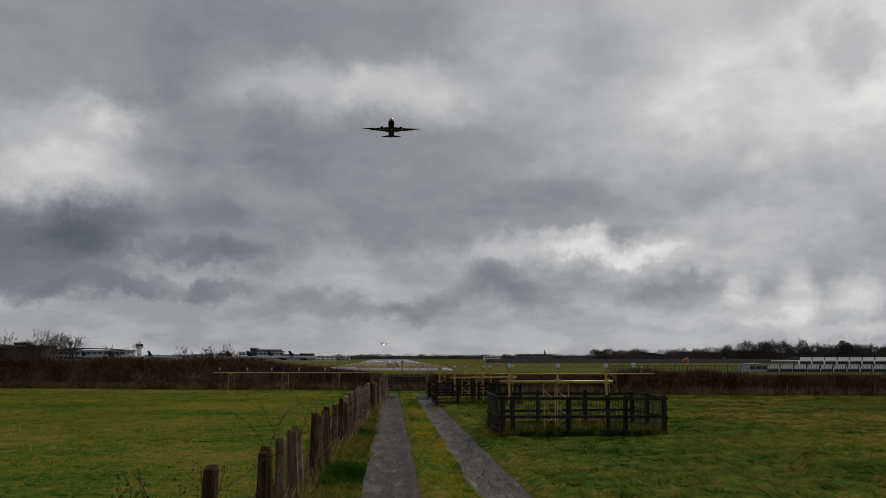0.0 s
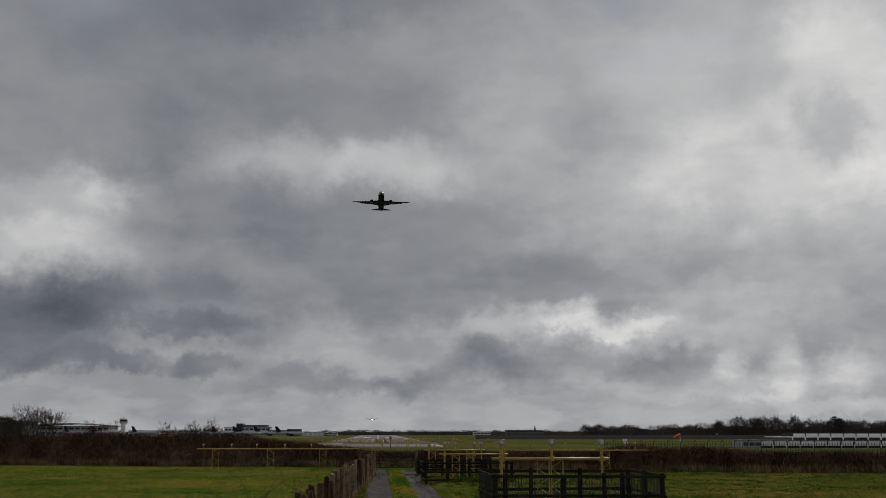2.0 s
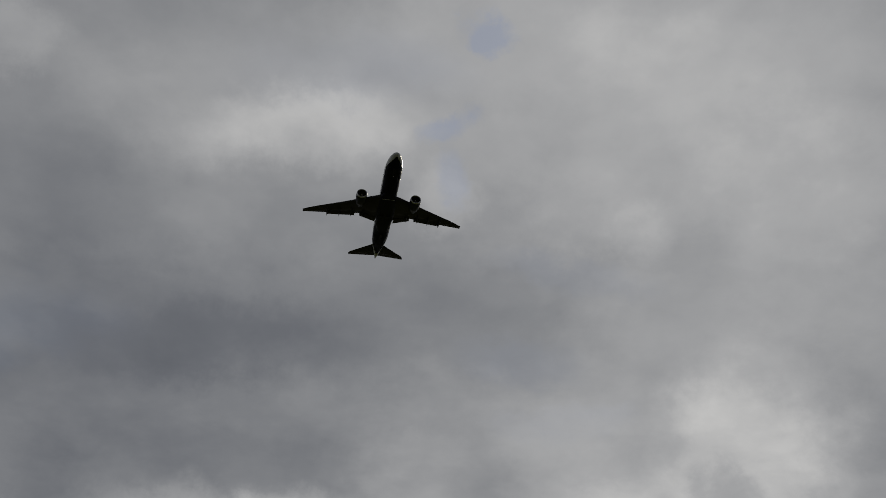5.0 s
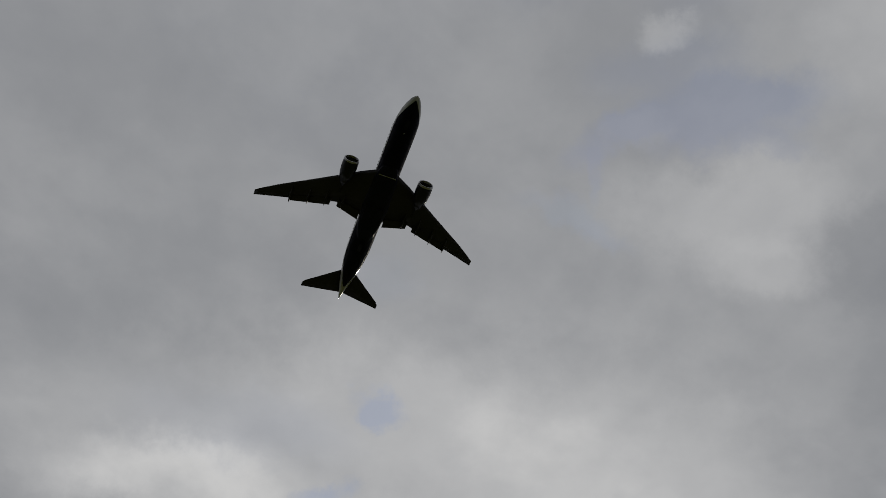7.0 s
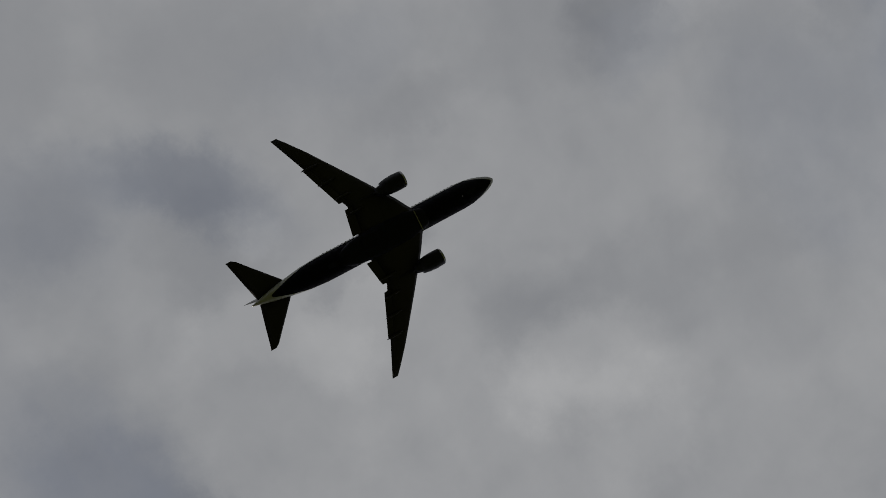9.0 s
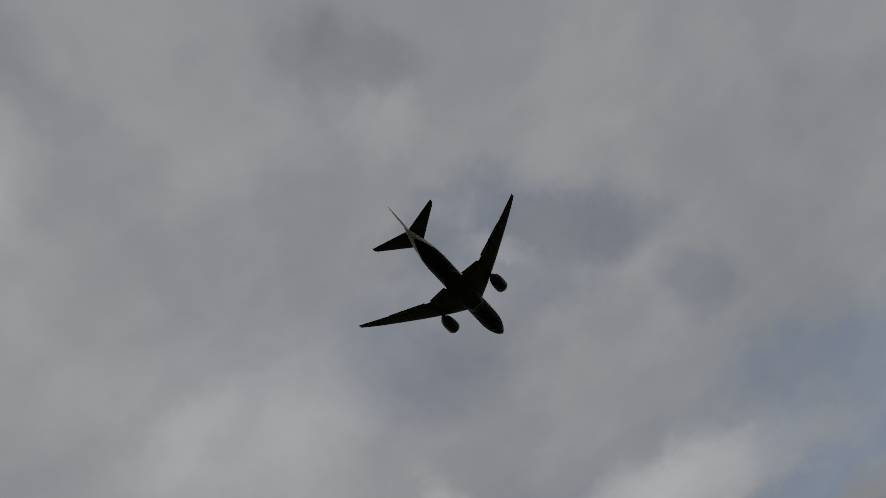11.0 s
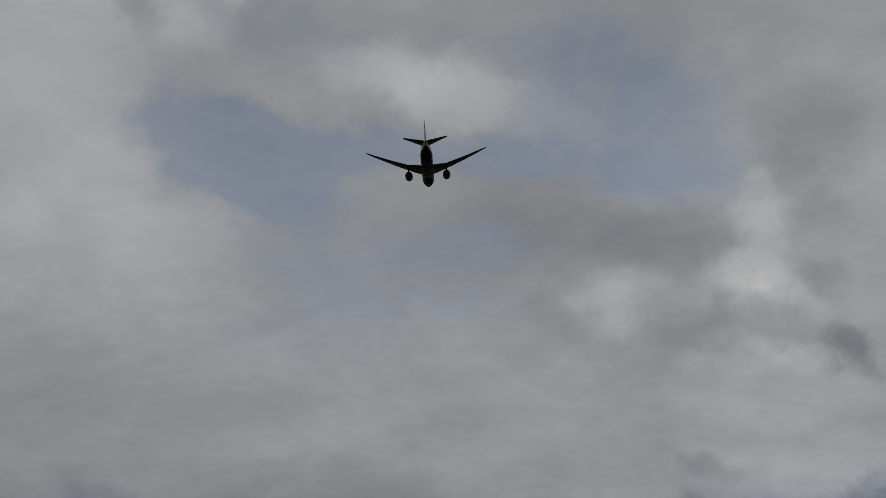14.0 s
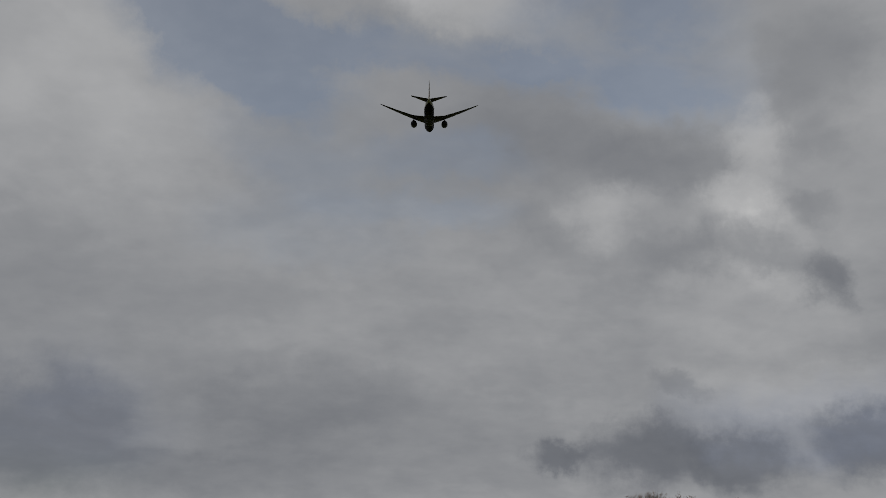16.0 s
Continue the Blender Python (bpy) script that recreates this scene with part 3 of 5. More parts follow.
def build_ground():
    xs = sorted({round(v, 3) for v in [*np.arange(-3, 4, 0.12), *np.arange(-14, 3, 1.0), *np.arange(2.4, 16, 0.35), *np.arange(16, 30, 0.8), *np.arange(-60, 61, 6.0), -4000, -1500, -600, -250, -120, 120, 250, 600, 1500, 4000]})
    ys = sorted({round(v, 3) for v in [*np.arange(10, 34, 0.35), *np.arange(34, 64, 0.8), *np.arange(-60, 140, 8.0), -4000, -1200, -400, -150, 200, 300, 500, 900, 1600, 4500]})
    bm = bmesh.new()
    g = [[bm.verts.new((x, y, relief(x, y))) for x in xs] for y in ys]
    for a, b in zip(g, g[1:]):
        for i in range(len(xs) - 1):
            bm.faces.new((a[i], a[i + 1], b[i + 1], b[i]))
    solid("ground", bm, "meadow", "green winter meadow with yellowed trampled patches", "ground", kind="structure", smooth=True)

    def rut(cx, half, name):
        bm = bmesh.new()
        rows, K = [], 26
        for y in np.arange(5, 62.1, 0.4):
            l = cx - half + 0.05 * noise.noise((y * 0.7, cx, 1)) + 0.03 * noise.noise((y * 3.1, cx, 1))
            r = cx + half + 0.05 * noise.noise((y * 0.7, cx, 7)) + 0.03 * noise.noise((y * 3.1, cx, 5))
            row = []
            for k in range(K):
                x = l + (r - l) * k / (K - 1)
                dip = -0.035 * math.sin(math.pi * k / (K - 1))
                q = (x - cx) / half
                tread = 0.012 * (k % 2) if -0.62 < q < -0.25 and cx < 1 else 0.004 * (k % 2)
                row.append(bm.verts.new((x, y, -0.030 + dip + tread + 0.016 * noise.noise((x * 4, y * 3, 2)))))
            rows.append(row)
        for a, b in zip(rows, rows[1:]):
            for i in range(K - 1):
                bm.faces.new((a[i], a[i + 1], b[i + 1], b[i]))
        solid(name, bm, "track", "wet grey gravel wheel track through grass", "track", kind="structure", smooth=True)

    def stones(n):
        rnd = random.Random(31)
        vs, fs = [], []
        for _ in range(n):
            c = rnd.choice((0.02, 1.86))
            x, y = c + rnd.uniform(-1, 1) ** 3 * 0.1 + rnd.choice((-1, 1)) * rnd.uniform(0.0, 0.5), 10 + 45 * rnd.random() ** 1.7
            q, z = rnd.uniform(0.006, 0.017), -0.045 + 0.02 * abs(x - c)
            a = rnd.random() * 6
            i = len(vs)
            vs += [(x + q * math.cos(a + k * 1.6), y + q * math.sin(a + k * 1.6), z - 0.01) for k in range(4)] + [(x + q * 0.2, y, z + q * rnd.uniform(0.5, 0.9))]
            fs += [(i, i + 1, i + 4), (i + 1, i + 2, i + 4), (i + 2, i + 3, i + 4), (i + 3, i, i + 4)]
        me = bpy.data.meshes.new("gravel")
        me.from_pydata(vs, [], fs)
        me.materials.append(M["stone"])
        tagged(new("gravel", me), "loose wet gravel stones on the wheel tracks", "gravel", "", "stuff")

    stones(6000)
    bm = bmesh.new()
    bm.faces.new([bm.verts.new(v) for v in ((-900, 75, 0.012), (900, 75, 0.012), (1900, 1900, 0.012), (-1900, 1900, 0.012))])
    solid("airfield_grass", bm, "airfield", "dull olive mown airfield grass beyond the hedge", "grass", kind="structure")
    rut(0.02, 0.50, "track_west")
    rut(1.86, 0.44, "track_east")
    for cx, cy, rx, ry in ((0.0, 54.5, 0.42, 2.4), (1.8, 54.0, 0.45, 2.2), (1.75, 47.0, 0.16, 1.1)):
        bm = bmesh.new()
        bm.faces.new([bm.verts.new((cx + rx * (1 + 0.25 * noise.noise((k, cx, cy))) * math.cos(k / 24 * math.tau), cy + ry * (1 + 0.25 * noise.noise((k, cy, cx))) * math.sin(k / 24 * math.tau), -0.036)) for k in range(24)])
        solid("puddle", bm, "puddle", "shallow rain puddle in the gravel wheel track", "puddle", group="puddles")

    bm = bmesh.new()
    bm.faces.new([bm.verts.new(p) for p in ((-12, 168, 0.03), (12.3, 168, 0.03), (27, 1500, 0.03), (-27, 1500, 0.03))])
    solid("runway", bm, "runway", "long grey asphalt runway with white markings", "runway", kind="structure")
    bm = bmesh.new()
    for k in range(-6, 7):
        if k:
            box(bm, (k * 1.75, 330, 0.045), (0.85, 110, 0.012))
    for y in np.arange(420, 1300, 90):
        box(bm, (0, y, 0.045), (1.0, 45, 0.012))
    for sx in (-1, 1):
        box(bm, (sx * 13.5, 640, 0.045), (0.9, 860, 0.012))
        box(bm, (sx * 6.5, 560, 0.045), (4.0, 70, 0.012))
    for sx in (-1, 1):
        box(bm, (sx * 11.3, 190, 0.045), (0.5, 40, 0.012))
    solid("runway_markings", bm, "marking", "white painted runway markings on asphalt", "road marking", kind="structure")
    bm = bmesh.new()
    box(bm, (-330, 930, 0.02), (560, 130, 0.05))
    box(bm, (-60, 560, 0.02), (70, 22, 0.05))
    solid("apron", bm, "runway", "grey concrete aircraft apron beside the terminal", "apron", kind="structure")


build_ground()


# ------------------------------------------------------------------ airliner
S = 0.12          # chosen scale of the aircraft
SPAN = 30.4


def airliner():
    root = thing("airliner", "white twin-engine airliner with dark navy belly climbing in the air", "airplane",
                 Matrix.Translation((0.0, 117.0, 31.0)) @ pose(0, 0, 0, 0, 0, 180) @ pose(0, 0, 0, 6.0, 0, 0))

    def P(x, y, z):
        return (x * S, (y + 30) * S, z * S)

    # fuselage stations: distance behind the nose, half width, half height, centre height
    stations = [(0.0, 0.12, 0.12, -0.75), (0.5, 0.75, 0.72, -0.70), (1.4, 1.35, 1.32, -0.58), (2.8, 1.95, 1.95, -0.38), (4.6, 2.5, 2.52, -0.18), (7.0, 2.95, 2.95, -0.04),
                (9.5, 3.1, 3.1, 0), (18, 3.1, 3.1, 0), (30, 3.1, 3.1, 0), (42, 3.1, 3.1, 0), (46, 3.05, 2.95, 0.15), (50, 2.75, 2.55, 0.48), (54, 2.15, 2.0, 0.85), (58, 1.35, 1.35, 1.1), (61, 0.65, 0.8, 1.18), (63.1, 0.12, 0.35, 1.15)]
    K = 40

    def ring(d, hw, hh, zc, a0=0.0, a1=math.tau, grow=1.0, n=K):
        return [P(hw * grow * math.cos(a0 + (a1 - a0) * i / n), -d, zc + hh * grow * math.sin(a0 + (a1 - a0) * i / n)) for i in range(n)]

    part("fuselage", loft(bmesh.new(), [ring(*s) for s in stations]), "white_plane", root, "glossy white upper fuselage", smooth=True)
    # the painted belly, a thin skin over the lower part of the body
    bm = bmesh.new()
    rows = []
    cols = list(zip(*stations))
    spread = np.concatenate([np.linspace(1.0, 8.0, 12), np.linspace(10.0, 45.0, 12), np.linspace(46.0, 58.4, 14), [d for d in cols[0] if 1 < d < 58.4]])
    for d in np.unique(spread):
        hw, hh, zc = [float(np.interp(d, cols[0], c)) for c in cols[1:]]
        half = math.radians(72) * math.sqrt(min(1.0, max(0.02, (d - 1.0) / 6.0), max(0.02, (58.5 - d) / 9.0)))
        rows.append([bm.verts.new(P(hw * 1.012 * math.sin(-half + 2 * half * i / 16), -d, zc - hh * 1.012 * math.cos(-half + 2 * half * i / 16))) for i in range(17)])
    for a, b in zip(rows, rows[1:]):
        for i in range(16):
            bm.faces.new((a[i], a[i + 1], b[i + 1], b[i]))
    bmesh.ops.solidify(bm, geom=bm.faces[:], thickness=0.004)
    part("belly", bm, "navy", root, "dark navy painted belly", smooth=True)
    # wing to body fairing
    bm = loft(bmesh.new(), [ring(d, w, h, z) for d, w, h, z in ((18, 0.5, 0.3, -2.6), (20, 2.2, 0.8, -2.4), (24, 3.2, 1.3, -2.0), (32, 3.35, 1.4, -2.0), (38, 2.8, 1.1, -2.15), (42, 1.5, 0.6, -2.5), (45, 0.4, 0.3, -2.7))])
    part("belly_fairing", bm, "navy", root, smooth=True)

    def wing_station(x, le, te, z, th):
        c = le - te
        prof = [(0, 0), (0.08, 0.55), (0.3, 1.0), (0.6, 0.72), (1, 0.05), (0.6, -0.35), (0.3, -0.55), (0.08, -0.4)]
        return [P(x, le - c * f, z + th * g) for f, g in prof]

    for sx, side in ((1, "starboard"), (-1, "port")):
        rows = [(1.5, -20.6, -35.6, -1.9, 1.3), (3.1, -21.6, -35.4, -1.75, 1.2), (6.5, -23.6, -34.7, -1.25, 0.9), (9.8, -25.9, -34.4, -0.75, 0.65), (15, -29.5, -36.4, 0.25, 0.45), (20, -33.0, -38.3, 1.35, 0.33),
                (25, -36.5, -40.2, 2.55, 0.24), (28.6, -39.3, -41.6, 3.42, 0.16), (30.4, -40.8, -42.3, 3.85, 0.08)]
        w = part("wing", loft(bmesh.new(), [wing_station(sx * x, le, te, z, th) for x, le, te, z, th in rows]), "shaded_wing_grey", root, smooth=True)
        # flaps set a little down, and the canoe fairings under them
        for x0, x1 in ((3.4, 9.4), (11.2, 21.5)):
            bm = bmesh.new()

            def at(x):
                for a, b in zip(rows, rows[1:]):
                    if a[0] <= x <= b[0]:
                        f = (x - a[0]) / (b[0] - a[0])
                        return [a[i] + f * (b[i] - a[i]) for i in range(5)]
            rings = []
            for x in (x0, x1):
                _, le, te, z, th = at(x)
                c = 0.16 * (le - te) + 0.35
                rings.append([P(sx * x, te + 0.95, z - 0.12), P(sx * x, te + 0.9, z + 0.10), P(sx * x, te - c * 0.55, z - 0.28), P(sx * x, te + 0.1, z - 0.26)])
            part("flap", loft(bm, rings), "shaded_wing_grey", w)
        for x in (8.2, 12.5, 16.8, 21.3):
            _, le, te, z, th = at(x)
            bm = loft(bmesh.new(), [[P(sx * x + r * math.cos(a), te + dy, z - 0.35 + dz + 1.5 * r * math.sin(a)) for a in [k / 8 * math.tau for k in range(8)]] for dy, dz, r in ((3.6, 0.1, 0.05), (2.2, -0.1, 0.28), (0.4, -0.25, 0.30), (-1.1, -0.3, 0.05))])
            part("flap_fairing", bm, "shaded_wing_grey", w, smooth=True)
        bm = bmesh.new()
        x, z = sx * 30.3, 3.9
        rod(bm, P(x, -40.9, z), P(x, -41.4, z), 0.16 * S, 0.1 * S)
        part("navigation_light", bm, "lamp_rim", w)
        # engine
        ex, ez, ey = sx * 9.84, -2.95, -20.4
        eng = part("engine_nacelle", loft(bmesh.new(), [[P(ex + r * math.cos(k / 28 * math.tau), ey - d, ez + r * math.sin(k / 28 * math.tau)) for k in range(28)] for d, r in
                   ((0.25, 1.62), (0.05, 1.72), (0.12, 1.84), (0.9, 1.98), (2.4, 2.02), (4.2, 1.88), (5.6, 1.58), (5.6, 1.2), (6.4, 1.05), (7.2, 0.75), (7.2, 0.5), (8.0, 0.1))], cap=False), "engine_navy", root, "dark navy engine nacelle", smooth=True)
        part("inlet_lip", loft(bmesh.new(), [[P(ex + r * math.cos(k / 28 * math.tau), ey - d, ez + r * math.sin(k / 28 * math.tau)) for k in range(28)] for d, r in
                               ((0.55, 1.60), (0.1, 1.66), (-0.02, 1.76), (0.06, 1.88), (0.5, 1.965))], cap=False), "metal_lip", eng, "bright metal inlet lip", smooth=True)
        bm = bmesh.new()
        for k in range(20):
            a = k / 20 * math.tau
            b0, b1 = a - 0.07, a + 0.13
            bm.faces.new([bm.verts.new(P(ex + r * math.cos(b), ey - d, ez + r * math.sin(b))) for r, b, d in ((0.4, b0, 1.3), (1.6, b0, 1.3), (1.6, b1, 1.55), (0.4, b1, 1.55))])
        bmesh.ops.solidify(bm, geom=bm.faces[:], thickness=0.004)
        part("fan", bm, "fan", eng)
        part("inlet_duct", loft(bmesh.new(), [[P(ex + r * math.cos(k / 24 * math.tau), ey - d, ez + r * math.sin(k / 24 * math.tau)) for k in range(24)] for d, r in ((0.5, 1.6), (1.7, 1.62), (1.75, 0.05))], cap=False), "fan", eng, smooth=True)
        part("spinner", loft(bmesh.new(), [[P(ex + r * math.cos(k / 16 * math.tau), ey - d, ez + r * math.sin(k / 16 * math.tau)) for k in range(16)] for d, r in ((0.75, 0.04), (1.0, 0.25), (1.4, 0.42))]), "lamp_rim", eng, smooth=True)
        bm = loft(bmesh.new(), [[P(ex + q * w2, ey - d, z) for q, z in ((-1, z0), (1, z0), (1, z1), (-1, z1))] for d, w2, z0, z1 in ((1.8, 0.1, -1.1, -0.9), (4.5, 0.25, -1.6, -0.6), (8.5, 0.22, -1.5, -0.9), (11, 0.08, -1.2, -1.0))])
        part("pylon", bm, "engine_navy", root)
        # tailplane
        rows = [(0.6, -53.2, -61.4, 1.25, 0.40), (4.0, -56.2, -62.2, 1.62, 0.28), (8.0, -59.7, -63.1, 2.05, 0.18), (10.2, -61.6, -63.6, 2.28, 0.10), (10.8, -62.5, -63.8, 2.34, 0.05)]
        part("tailplane", loft(bmesh.new(), [wing_station(sx * x, le, te, z, th) for x, le, te, z, th in rows]), "shaded_wing_grey", root, smooth=True)
    # fin
    rows = [(2.2, -49.0, -60.6, 0.45), (4.5, -52.2, -61.2, 0.38), (8.5, -56.6, -62.4, 0.28), (11.5, -60.0, -63.3, 0.2), (12.45, -61.3, -63.6, 0.12)]
    prof = [(0, 0), (0.1, 0.7), (0.4, 1.0), (1, 0.08), (0.4, -1.0), (0.1, -0.7)]
    fin = part("fin", loft(bmesh.new(), [[P(g * th, le - (le - te) * f, z) for f, g in prof] for z, le, te, th in rows]), "white_plane", root, "white tail fin with dark red panel", smooth=True)
    bm = loft(bmesh.new(), [[P(g * th * 1.05, le - (le - te) * (0.15 + 0.6 * f), z) for f, g in prof] for z, le, te, th in ((4.6, -52.3, -61.2, 0.40), (10.5, -58.9, -63.0, 0.24))])
    part("fin_panel", bm, "tail_red", fin)
    # cockpit glass, cabin windows, doors of the closed gear, beacon
    for sx in (-1, 1):
        for k in range(3):
            a = 0.22 + 0.36 * k
            bm = bmesh.new()
            ps = []
            for aa, d, up in ((a, 2.2 + 0.5 * k, 1.05), (a + 0.3, 2.6 + 0.5 * k, 1.02), (a + 0.3, 3.6 + 0.5 * k, 1.62), (a, 3.2 + 0.5 * k, 1.72)):
                i = max(j for j, s in enumerate(stations) if s[0] <= d)
                s0, s1 = stations[i], stations[i + 1]
                f = (d - s0[0]) / (s1[0] - s0[0])
                hw, hh, zc = [s0[j] + f * (s1[j] - s0[j]) for j in (1, 2, 3)]
                zz = min(up, hh * 0.9 + zc)
                ps.append(bm.verts.new(P(sx * hw * 1.01 * math.sqrt(max(0.02, 1 - ((zz - zc) / hh) ** 2)) * (0.55 + 0.2 * k), -d + 0.05, zz)))
            bm.faces.new(ps)
            bmesh.ops.solidify(bm, geom=bm.faces[:], thickness=0.005)
            part("cockpit_window", bm, "glass_dark", root)
        for k in range(36):
            d = 9.6 + k * 0.98
            bm = box(bmesh.new(), P(sx * 3.08, -d, 0.75), (0.06 * S * 2, 0.26 * S, 0.40 * S))
            part("cabin_window", bm, "glass_dark", root)
        bm = box(bmesh.new(), P(sx * 1.5, -33.5, -3.62), (1.9 * S, 4.6 * S, 0.10 * S), bevel=0.03 * S)
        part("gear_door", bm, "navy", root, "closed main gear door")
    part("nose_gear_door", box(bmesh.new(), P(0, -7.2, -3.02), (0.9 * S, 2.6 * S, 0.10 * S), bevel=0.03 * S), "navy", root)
    bm = bmesh.new()
    rod(bm, P(0, -9.5, -3.1), P(0, -9.6, -3.5), 0.16 * S, 0.05 * S)
    part("antenna", bm, "white_plane", root)
    bm = bmesh.new()
    box(bm, P(0, -21.8, -3.55), (4.6 * S, 0.16 * S, 0.10 * S))
    part("belly_stripe", bm, "white_plane", root, "pale line across the fairing front")
    return root


airliner()


# ------------------------------------------------------------------ post and wire fence beside the track
def rough_post(bm, x, y, h, r, lean, tilt, seg=8, z0=-0.12):
    """A split or round wooden post, uneven, with a chamfered top."""
    rings = []
    ph = random.random() * 6
    for z, k in ((z0, 1.05), (h * 0.35, 1.0), (h * 0.75, 0.95), (h - 0.03, 0.92), (h, 0.72)):
        ring = []
        for i in range(seg):
            a = i / seg * math.tau
            rr = r * k * (1 + 0.16 * math.sin(2 * a + ph) + 0.10 * noise.noise((x + i, y, z * 2)))
            ring.append((x + lean * z + rr * math.cos(a), y + tilt * z + rr * math.sin(a), z + (0.012 * math.cos(a + ph) if z == h else 0)))
        rings.append(ring)
    return loft(bm, rings)


def build_fence():
    root = thing("post_and_wire_fence", "old leaning wooden fence posts joined by rusty barbed wire", "fence")
    rnd = random.Random(5)
    spots, y = [], 9.05
    near = [2.8, 0.6, 1.45, 1.2, 1.2, 1.1, 1.3, 1.4, 1.6, 1.3, 1.0]
    while y < 57:
        x = fence_x(y) + rnd.uniform(-0.06, 0.06)
        h = 1.15 + rnd.uniform(-0.10, 0.10)
        ob = part("post", rough_post(bmesh.new(), x, y, h, rnd.uniform(0.062, 0.095), rnd.uniform(-0.05, 0.03), rnd.uniform(-0.04, 0.04)), "post", root)
        spots.append((x, y, h))
        y += near.pop(0) if near else rnd.choice((0.7, 0.85, 1.0, 1.3, 1.5))
    for level in (0.32, 0.66, 0.97):
        bm = bmesh.new()
        for (x0, y0, h0), (x1, y1, h1) in zip(spots, spots[1:]):
            sag = rnd.uniform(0.0, 0.07)
            a, b = Vector((x0 + 0.07, y0, level + rnd.uniform(-0.04, 0.04))), Vector((x1 + 0.07, y1, level + rnd.uniform(-0.04, 0.04)))
            mid = (a + b) / 2 - Vector((0, 0, sag))
            rod(bm, a, mid, 0.0035, seg=4)
            rod(bm, mid, b, 0.0035, seg=4)
            for k in range(6):
                q = a.lerp(b, (k + 0.5) / 6) - Vector((0, 0, sag * 0.8))
                rod(bm, q + Vector((-0.02, 0, -0.02)), q + Vector((0.02, 0.01, 0.03)), 0.003, seg=3)
        part("barbed_wire", bm, "wire", root, "rusty barbed wire strand")


build_fence()


# ------------------------------------------------------------------ dark wooden pens round the approach lights
def pen(x0, x1, y0, y1, h, label, bays=4, deep=2, net=True, front=()):
    root = thing("wooden_pen", label, "fence", group="pens round the approach lights")
    rnd = random.Random(int(y0 * 10))
    corners = [(x0, y0), (x1, y0), (x1, y1), (x0, y1)]
    for i, (a, b) in enumerate(zip(corners, corners[1:] + corners[:1])):
        n = bays if i % 2 == 0 else deep
        av, bv = Vector((*a, 0)), Vector((*b, 0))
        d = (bv - av).normalized()
        ang = math.atan2(d.y, d.x)
        out = Vector((d.y, -d.x, 0))
        for f in front if front and i == 0 else [k / n for k in range(n)]:
            p = av.lerp(bv, f)
            hh = h + rnd.uniform(0.0, 0.06)
            part("post", box(bmesh.new(), (0, 0, hh / 2 - 0.05), (0.115, 0.115, hh + 0.1), Matrix.Translation(p) @ Matrix.Rotation(ang + rnd.uniform(-0.05, 0.05), 4, "Z") @ Matrix.Rotation(rnd.uniform(-0.02, 0.02), 4, "Y"), 0.012), "pen", root)
        L = (bv - av).length
        for z, t in ((h - 0.05, 0.075), (h * 0.50, 0.08), (h * 0.15, 0.09)):
            m = Matrix.Translation((av + bv) / 2 + out * 0.085) @ Matrix.Rotation(ang, 4, "Z") @ Matrix.Rotation(rnd.uniform(-0.008, 0.008), 4, "Y")
            part("rail", box(bmesh.new(), (0, 0, z + rnd.uniform(-0.02, 0.02)), (L + 0.1, 0.04, t), m, 0.008), "pen", root)
        if net:
            bm = bmesh.new()
            k = int(L / 0.085)
            for j in range(k + 1):
                p = av.lerp(bv, j / k) + out * 0.055
                box(bm, (p.x + rnd.uniform(-0.01, 0.01), p.y, h * 0.48), (0.011, 0.011, h * 0.92))
            for z in np.arange(0.08, h, 0.16):
                box(bm, (0, 0, z), (L, 0.006, 0.006), Matrix.Translation((av + bv) / 2 + out * 0.055) @ Matrix.Rotation(ang, 4, "Z"))
            part("netting", bm, "mesh_wire", root, "dark wire netting", kind="stuff")
    return root


pen(3.12, 7.62, 26.2, 29.7, 1.14, "black creosoted timber pen with rails and wire netting", 3, 2, front=(0.0, 0.06, 0.40, 0.65, 0.755))
pen(2.20, 6.10, 44.5, 48.0, 0.95, "dark timber rail pen standing on rough grass", 4, 2, False)
pen(2.30, 6.00, 54.0, 56.5, 0.80, "dark timber rail pen close before the hedge", 4, 2, False)


# ------------------------------------------------------------------ yellow approach lights
def lamp_head(x, y, z, r, parent):
    head = part("lamp_head", rod(bmesh.new(), (x, y - 0.05, z), (x, y + 0.14, z + 0.02), r, r * 0.75, 16), "lamp_rim", parent, "grey metal lamp housing", smooth=False)
    bm = bmesh.new()
    bmesh.ops.create_uvsphere(bm, u_segments=14, v_segments=8, radius=r * 0.88, matrix=Matrix.Translation((x, y - 0.05, z)) @ Matrix.Diagonal((1, 0.35, 1, 1)))
    part("lens", bm, "lamp_glass", head, "pale domed glass lens", smooth=True)
    part("rim", loft(bmesh.new(), [[(x + q * math.cos(k / 16 * math.tau), y - 0.05 + dy, z + q * math.sin(k / 16 * math.tau)) for k in range(16)] for dy, q in ((0, r * 0.9), (-0.02, r * 1.0), (0.01, r * 1.08), (0.04, r))], cap=False), "lamp_rim", head)
    return head


